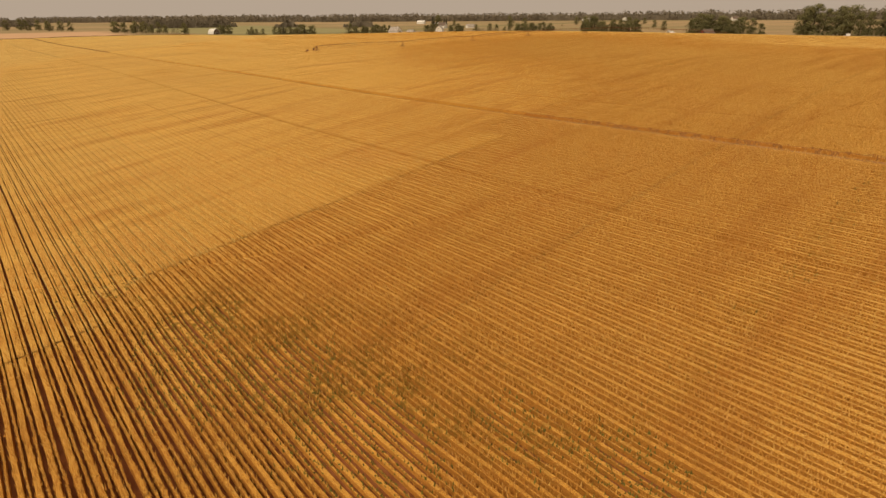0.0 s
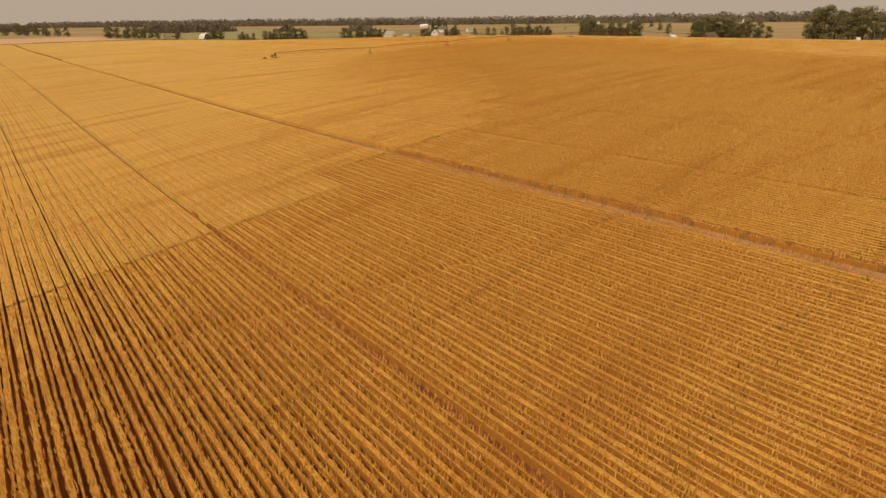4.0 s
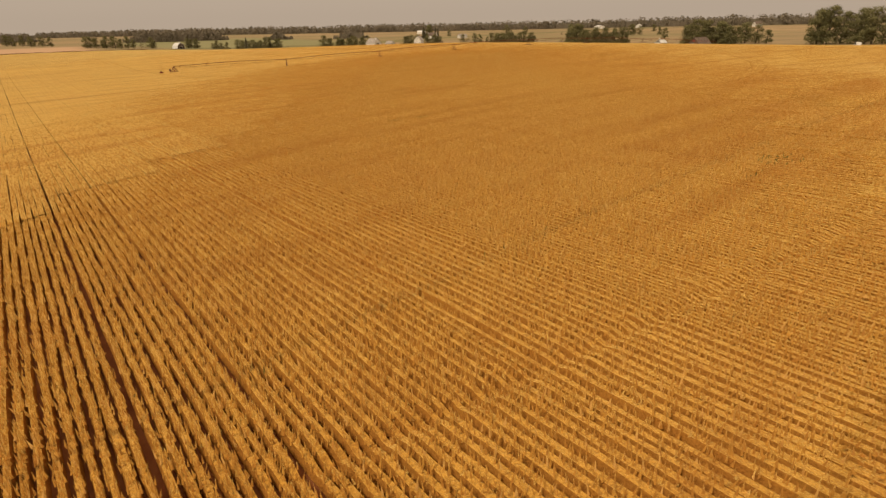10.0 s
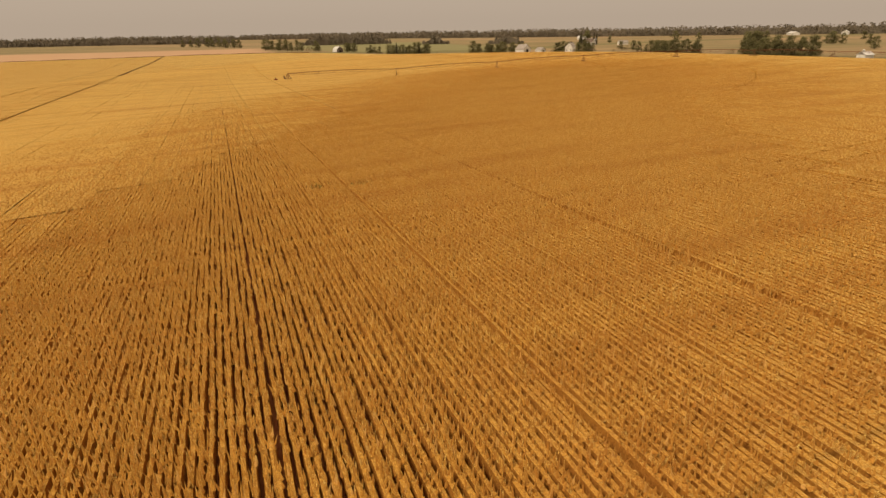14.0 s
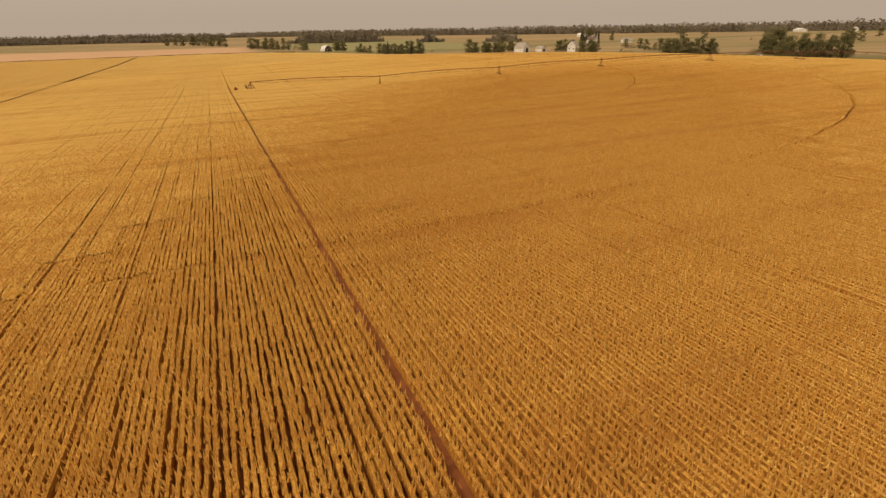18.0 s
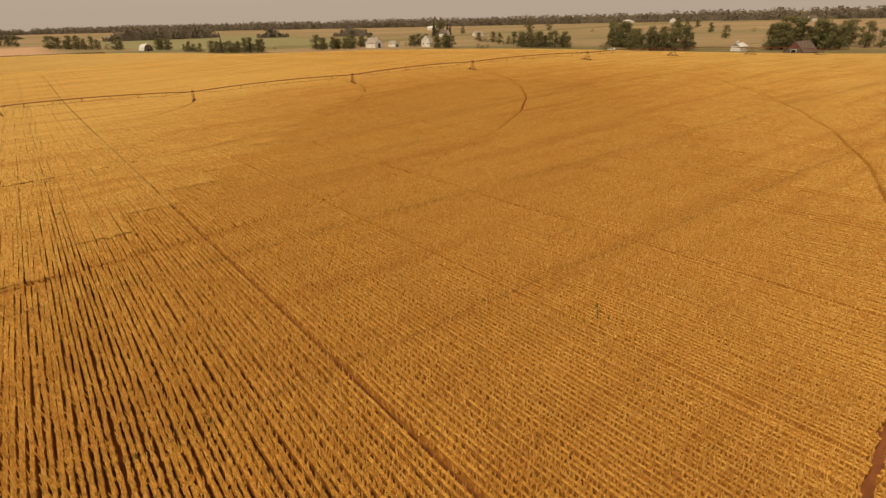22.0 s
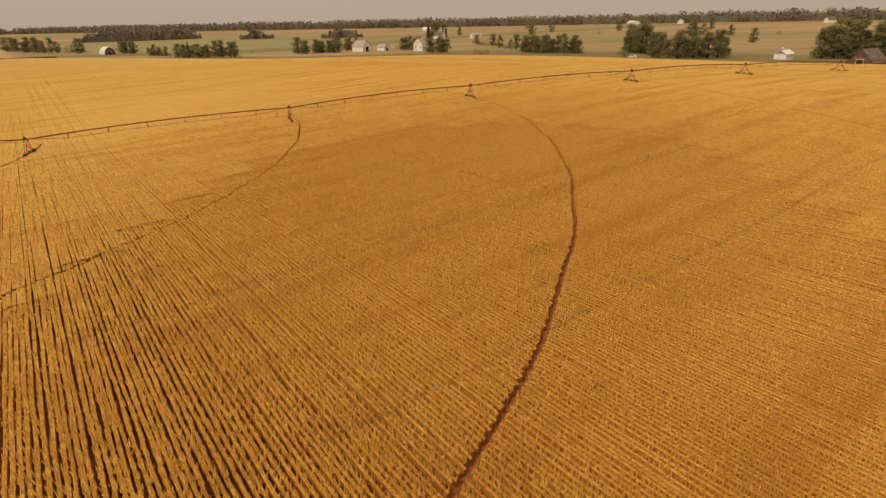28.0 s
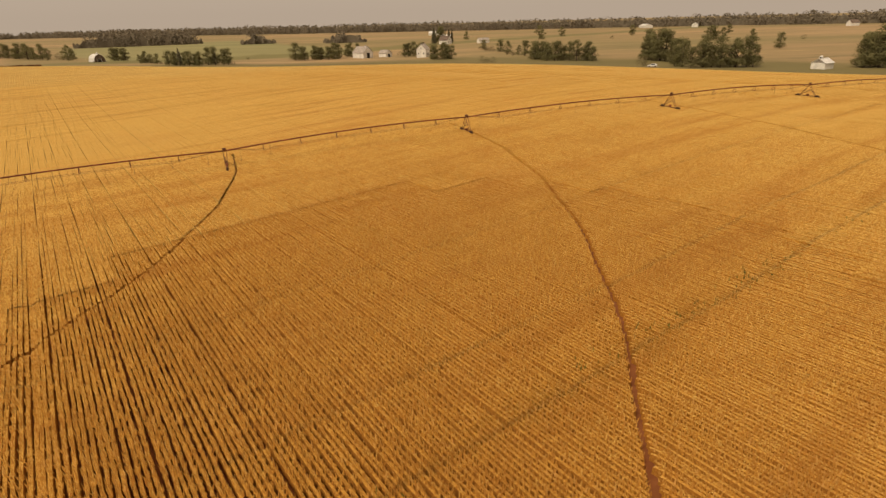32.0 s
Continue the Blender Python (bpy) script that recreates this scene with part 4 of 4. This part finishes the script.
def car(m, label, long=4.6, tall=1.5, van=False):
    ob = thing("parked_car", m, label, "car")
    l, w = long / 2, 0.88
    side = [(-l, 0.35), (l, 0.35), (l, 0.8), (l * 0.55, 0.92), (l * 0.3, tall), (-l * (0.95 if van else 0.6), tall), (-l * 0.98, 0.95)]
    bm = prism(side, -w, w)
    bmesh.ops.bevel(bm, geom=list(bm.edges), offset=0.05, segments=1, affect="EDGES")
    part("car_body", bm, CARWHITE, ob)
    for s in (-1, 1):
        part("side_window", boxed(-l * 0.55, l * 0.32, s * w - 0.02, s * w + 0.02, 0.95, tall - 0.1), GLASS, ob)
        for x in (-l * 0.62, l * 0.62):
            tyre = part("car_wheel", tubed((x, s * (w - 0.2), 0.33), (x, s * (w + 0.02), 0.33), 0.33, sides=14), RUBBER, ob)
            part("rim", tubed((x, s * (w + 0.02), 0.33), (x, s * (w + 0.04), 0.33), 0.19, sides=10), GALV, tyre)
    part("windscreen", prism([(l * 0.54, 0.95), (l * 0.56, 0.95), (l * 0.32, tall - 0.06), (l * 0.3, tall - 0.06)], -w + 0.1, w - 0.1), GLASS, ob)
    return ob


car(on(333, 283, 120), "low white parked car on the green verge")
car(on(268, 62, 30), "white pickup van on the track beyond the wheat", 5.2, 1.9, True)


# ---- trees ----
def crown(kind, seed, h, w):
    """Leaf sprays in uneven clumps; the outline is ragged and has gaps."""
    r = np.random.default_rng(seed)
    pts, size, out = [], [], []
    if kind == "conifer":
        for k in range(34):
            z = h * (0.1 + 0.9 * (k / 34) ** 0.9)
            rad = w * 0.5 * (1 - z / h) ** 0.85 * r.uniform(0.75, 1.15) + 0.12
            for _ in range(22 if k < 26 else 10):
                a, d = r.uniform(0, math.tau), rad * math.sqrt(r.uniform(0.08, 1))
                pts.append((d * math.cos(a), d * math.sin(a), z - 0.25 * d + r.normal(0, 0.15)))
                size.append(r.uniform(0.5, 1.0))
                out.append((math.cos(a), math.sin(a), 0.7))
    else:
        low = 0.02 if kind == "bush" else 0.07
        n = 14 if kind == "bush" else 28
        lean = r.uniform(0.2, 0.45)
        for _ in range(n):
            u = r.uniform(0, 1)
            z = h * (low + (0.97 - low) * u)
            wide = w * 0.5 * math.sin(math.pi * min(1, lean + (0.97 - lean) * u)) ** 0.7
            a, d = r.uniform(0, math.tau), wide * math.sqrt(r.uniform(0, 1)) * 0.85
            c = np.array((d * math.cos(a), d * math.sin(a), z))
            cr = h * r.uniform(0.07, 0.17) if kind != "bush" else h * r.uniform(0.2, 0.32)
            for _ in range(105):
                v = r.normal(0, 1, 3)
                v /= np.linalg.norm(v)
                q = c + v * cr * r.uniform(0.45, 1.1) * np.array((1.15, 1.15, 0.85))
                if q[2] > 0.1:
                    pts.append(tuple(q))
                    size.append(r.uniform(0.3, 0.62) * (0.8 if kind == "bush" else 1))
                    out.append(v)
    pts, size = np.array(pts), np.array(size)
    n = len(pts)
    facing = np.array(out) + r.normal(0, 0.3, (n, 3))
    t1 = np.cross(facing, r.normal(0, 1, (n, 3)))
    t1 /= np.linalg.norm(t1, axis=1)[:, None]
    t2 = np.cross(facing, t1)
    t2 /= np.linalg.norm(t2, axis=1)[:, None]
    s = size[:, None] / 2
    co = np.stack([pts - t1 * s, pts - t2 * s * 0.7, pts + t1 * s, pts + t2 * s * 0.7], 1)
    co, faces = co.reshape(-1, 3), np.arange(n * 4).reshape(-1, 4)
    faces = np.concatenate([faces[:, [0, 1, 2]], faces[:, [0, 2, 3]]])
    return co, faces, np.repeat(np.array(out) + np.array((0, 0, 0.35)), 4, 0)


def tree(kind, seed, h, w, label):
    ob = thing("tree" if kind != "bush" else "bush", pose(0, 0, -900), label, kind if kind == "bush" else "tree")
    r = random.Random(seed)
    if kind != "bush":
        bm = tubed((0, 0, -0.4), (0, 0, h * 0.45), h * 0.028, h * 0.018, 8)
        tube(bm, (0, 0, h * 0.45), (r.uniform(-0.3, 0.3), r.uniform(-0.3, 0.3), h * 0.9), h * 0.018, h * 0.004, 6)
        trunk = part("trunk", bm, BARK, ob)
        if kind == "broadleaf":
            for i in range(6):
                a, z = i * math.tau / 6 + r.uniform(-0.4, 0.4), h * r.uniform(0.2, 0.5)
                part("limb", tubed((0, 0, z), (math.cos(a) * w * 0.34, math.sin(a) * w * 0.34, z + h * 0.22), h * 0.011, h * 0.004, 5), BARK, trunk)
    else:
        bm = bmesh.new()
        for i in range(5):
            a = i * math.tau / 5
            tube(bm, (0, 0, -0.2), (math.cos(a) * w * 0.3, math.sin(a) * w * 0.3, h * 0.6), 0.06, 0.02, 5)
        part("stems", bm, BARK, ob)
    co, f, facing = crown(kind, seed, h, w)
    c = mesh_from("crown", co, f, {"conifer": NEEDLE, "bush": SCRUB}.get(kind, LEAF), True, facing)
    c.parent = ob
    return ob


WORDS = {"broadleaf": "olive broadleaved tree, paled for haze, with a ragged crown", "conifer": "dark narrow spruce with drooping boughs", "bush": "low brown-green bush in rough grass"}
KINDS = {k: [tree(k, 11 * i + n, 12, w, WORDS[k]) for i, w in enumerate(ws)] for n, (k, ws) in enumerate((("broadleaf", (9.5, 8.0, 11.0, 7.0)), ("conifer", (6.6, 8.0)), ("bush", (14.0, 18.0))))}
SCALE_OF = {"broadleaf": 12.0, "conifer": 12.0, "bush": 12.0}
plant = random.Random(5)


def stand(kind, x, y, h, wide=1.0):
    src = plant.choice(KINDS[kind])
    ob = copy_thing(src, on(x, y, plant.uniform(0, 360), -0.1))
    s = h / 12.0
    ob.scale = (s * wide, s * wide, s)
    return ob


def hedge(group, kinds, line, n, low, high, spread, wide=1.15):
    """Trees of mixed height that have grown into one another along a line; kinds: letters drawn at random."""
    names = {"b": "broadleaf", "c": "conifer", "u": "bush"}
    legs = [math.dist(p, q) for p, q in zip(line, line[1:])]
    for i in range(n):
        d = (i + plant.uniform(0.2, 0.8)) / n * sum(legs)
        k = 0
        while d > legs[k] and k < len(legs) - 1:
            d -= legs[k]
            k += 1
        (ax, ay), (bx, by) = line[k], line[k + 1]
        x, y = ax + (bx - ax) * d / legs[k], ay + (by - ay) * d / legs[k]
        kind = names[plant.choice(kinds)]
        h = plant.uniform(0.85 * low, high) * (0.45 if kind == "bush" else 1.1 if kind == "conifer" else 1)
        ob = stand(kind, x + plant.uniform(-spread, spread), y + plant.uniform(-spread, spread), h, wide * plant.uniform(0.85, 1.15) * (0.8 if kind == "conifer" else 1))
        tagged(ob, group=group)
        if kind == "broadleaf" and plant.random() < 0.5:
            stand("bush", x + plant.uniform(-4, 4), y + plant.uniform(-4, 4), h * plant.uniform(0.25, 0.4), 0.8)


# belts and clumps: kinds, line, number, least and greatest height, spread
hedge("trees west of the gambrel barn", "bbbu", [(62, 850), (96, 762), (122, 712)], 15, 11, 14.5, 5)
hedge("trees beside the gambrel barn", "bb", [(143, 679), (153, 671)], 5, 10.5, 12.5, 3)
hedge("scrub along the field edge", "ubu", [(155, 628), (169, 600)], 8, 7, 9, 3)
hedge("trees at the north edge", "bbc", [(166, 580), (190, 563)], 9, 9.5, 11.5, 3)
hedge("trees at the north edge", "bcb", [(196, 572), (207, 566)], 5, 12, 14, 2.5)
hedge("trees beside the big barn", "bbb", [(272, 588), (292, 575), (305, 570)], 11, 11, 15.5, 4)
hedge("trees behind the big barn", "bbu", [(318, 592), (336, 578)], 4, 10, 14, 3)
hedge("trees round the farmhouse", "bb", [(346, 530), (356, 520)], 4, 10, 12.5, 3)
hedge("trees round the farmhouse", "bb", [(326, 466), (338, 453)], 6, 9.5, 12, 3)
hedge("bushes in the pasture", "u", [(310, 387), (315, 381)], 3, 8.5, 10, 1.0, 1.3)
hedge("trees behind the farmyard", "cbc", [(464, 668), (488, 648)], 7, 15, 19, 4, 1.0)
hedge("trees by the east pasture", "bub", [(434, 536), (409, 484), (383, 438), (374, 417)], 13, 8, 14, 5)
hedge("trees at the east edge", "bbb", [(361, 392), (352, 370), (362, 343)], 15, 9.5, 12.5, 4)
hedge("tall grove by the east edge", "bbb", [(392, 330), (380, 300)], 9, 14, 17.5, 4)
hedge("tall grove by the east edge", "bbb", [(345, 280), (352, 265), (372, 250)], 14, 10, 15, 4, 1.1)
hedge("bushes in the pasture", "u", [(336, 293), (340, 289)], 2, 10, 12, 1.0)
hedge("pasture trees", "b", [(602, 410), (626, 401)], 3, 12, 14, 4)
hedge("trees behind the white shed", "bbb", [(393, 217), (404, 202), (413, 184)], 13, 14, 18.5, 3)
hedge("trees round the old barn", "bb", [(457, 235), (440, 190), (430, 165)], 8, 11, 16, 4)
hedge("tall trees past the old barn", "bb", [(414, 135), (428, 120), (418, 98), (410, 70), (404, 50)], 16, 18, 24, 4, 1.1)
hedge("far northern tree line", "bb", [(-59, 1159), (-15, 1109), (36, 973)], 10, 12, 16, 5)
hedge("scrub in the far pasture", "u", [(60, 838), (72, 872)], 4, 10, 13, 4)
SINGLES = [("b", 582, 604, 15), ("b", 621, 375, 9.5), ("b", 515, 304, 10.4), ("b", 700, 560, 12), ("b", 660, 640, 11), ("b", 540, 690, 10),
           ("b", 760, 470, 10), ("u", 395, 560, 5), ("u", 420, 600, 4.5), ("u", 350, 545, 4), ("u", 640, 340, 4), ("u", 610, 520, 4), ("u", 241, 622, 2.8)]
for k, x, y, h in SINGLES:
    stand({"b": "broadleaf", "c": "conifer", "u": "bush"}[k], x, y, h, 1.2)
for sources in KINDS.values():
    for src in sources:
        for o in (*src.children_recursive, src):
            bpy.data.objects.remove(o)


# ---- far woods ----
def woods(name, spine, depth, low, high, seed, label):
    """A closed belt of woodland, too far off to count its trees: an uneven mass with ragged sprays along its top and face."""
    r = np.random.default_rng(seed)
    pts = []
    for (ax, ay), (bx, by) in zip(spine, spine[1:]):
        n = max(2, round(math.dist((ax, ay), (bx, by)) / 5))
        pts += [(ax + (bx - ax) * i / n, ay + (by - ay) * i / n) for i in range(n)]
    pts = np.array(pts + [spine[-1]], float)
    n = len(pts)
    along = np.gradient(pts, axis=0)
    along /= np.linalg.norm(along, axis=1)[:, None]
    back = np.stack([-along[:, 1], along[:, 0]], -1)
    back *= np.sign((back * (pts - np.array(HUB))).sum(1))[:, None]
    bump = lambda size: patches(np.arange(n) * 5.0 + seed * 71, np.full(n, seed * 13.0), size)
    h = low + (high - low) * (0.35 * bump(60) + 0.4 * bump(17) + 0.25 * r.random(n))
    ends = np.clip(np.minimum(np.arange(n), np.arange(n)[::-1]) / 3, 0.35, 1)
    h = h * ends
    rows = [(0.2, 0.0), (0.22, 0.3), (0.3, 0.55), (0.45, 0.66), (0.75, 0.66), (1.0, 0.0)]
    co = np.empty((n, len(rows), 3))
    for j, (d, f) in enumerate(rows):
        q = pts + back * (d * depth + r.normal(0, 0.05 * min(depth, 60), n) * (0 < f < 0.9))[:, None]
        co[:, j, :2] = q
        co[:, j, 2] = land(q[:, 0], q[:, 1]) - 0.3 + h * f * r.uniform(0.93, 1.07, n)
    k = len(rows)
    a = (np.arange(n - 1)[:, None] * k + np.arange(k - 1)[None]).ravel()
    quads = np.stack([a, a + k, a + k + 1, a + 1], -1)
    tris = [quads[:, [0, 1, 2]], quads[:, [0, 2, 3]]]
    # crowns of leaf sprays in front of and over the mass
    trees = round(n * 5 / 3.4 * (1 + depth / 90))
    each = 30
    o, at = r.integers(0, n, trees), r.random(trees) ** 1.5
    foot = pts[o] + back[o] * (at * 0.8 * depth)[:, None] + along[o] * r.uniform(-3, 3, trees)[:, None]
    tall = h[o] * r.uniform(0.72, 1.1, trees)
    broad = tall * r.uniform(0.28, 0.5, trees)
    m = trees * each
    o, foot, tall, broad = np.repeat(o, each), np.repeat(foot, each, 0), np.repeat(tall, each), np.repeat(broad, each)
    u, turn = r.random(m) ** 0.7, r.uniform(0, math.tau, m)
    reach = broad * np.sqrt(1.02 - u ** 2.5) * r.uniform(0.55, 1.05, m)
    q = foot + np.column_stack([np.cos(turn), np.sin(turn)]) * reach[:, None]
    c = np.column_stack([q, land(foot[:, 0], foot[:, 1]) + tall * u])
    face = np.column_stack([np.cos(turn), np.sin(turn), 1.6 * (u - 0.3)]) + r.normal(0, 0.25, (m, 3))
    t1 = np.cross(face, r.normal(0, 1, (m, 3)))
    t1 /= np.linalg.norm(t1, axis=1)[:, None]
    t2 = np.cross(face, t1)
    t2 /= np.linalg.norm(t2, axis=1)[:, None]
    s = r.uniform(0.8, 1.7, m)[:, None]
    leaf = np.stack([c - t1 * s, c - t2 * s, c + t1 * s, c + t2 * s], 1).reshape(-1, 3)
    lq = n * k + np.arange(m * 4).reshape(-1, 4)
    tris += [lq[:, [0, 1, 2]], lq[:, [0, 2, 3]]]
    up = np.tile((0.0, 0.0, 0.25), (n * k, 1)) - np.repeat(np.column_stack([back, np.zeros(n)]), k, 0)
    lit = np.repeat(np.column_stack([np.cos(turn), np.sin(turn), 0.3 + u]), 4, 0)
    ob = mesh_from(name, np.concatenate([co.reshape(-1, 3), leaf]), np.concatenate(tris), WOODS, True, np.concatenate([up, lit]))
    return tagged(ob, label, "woods", kind="stuff")


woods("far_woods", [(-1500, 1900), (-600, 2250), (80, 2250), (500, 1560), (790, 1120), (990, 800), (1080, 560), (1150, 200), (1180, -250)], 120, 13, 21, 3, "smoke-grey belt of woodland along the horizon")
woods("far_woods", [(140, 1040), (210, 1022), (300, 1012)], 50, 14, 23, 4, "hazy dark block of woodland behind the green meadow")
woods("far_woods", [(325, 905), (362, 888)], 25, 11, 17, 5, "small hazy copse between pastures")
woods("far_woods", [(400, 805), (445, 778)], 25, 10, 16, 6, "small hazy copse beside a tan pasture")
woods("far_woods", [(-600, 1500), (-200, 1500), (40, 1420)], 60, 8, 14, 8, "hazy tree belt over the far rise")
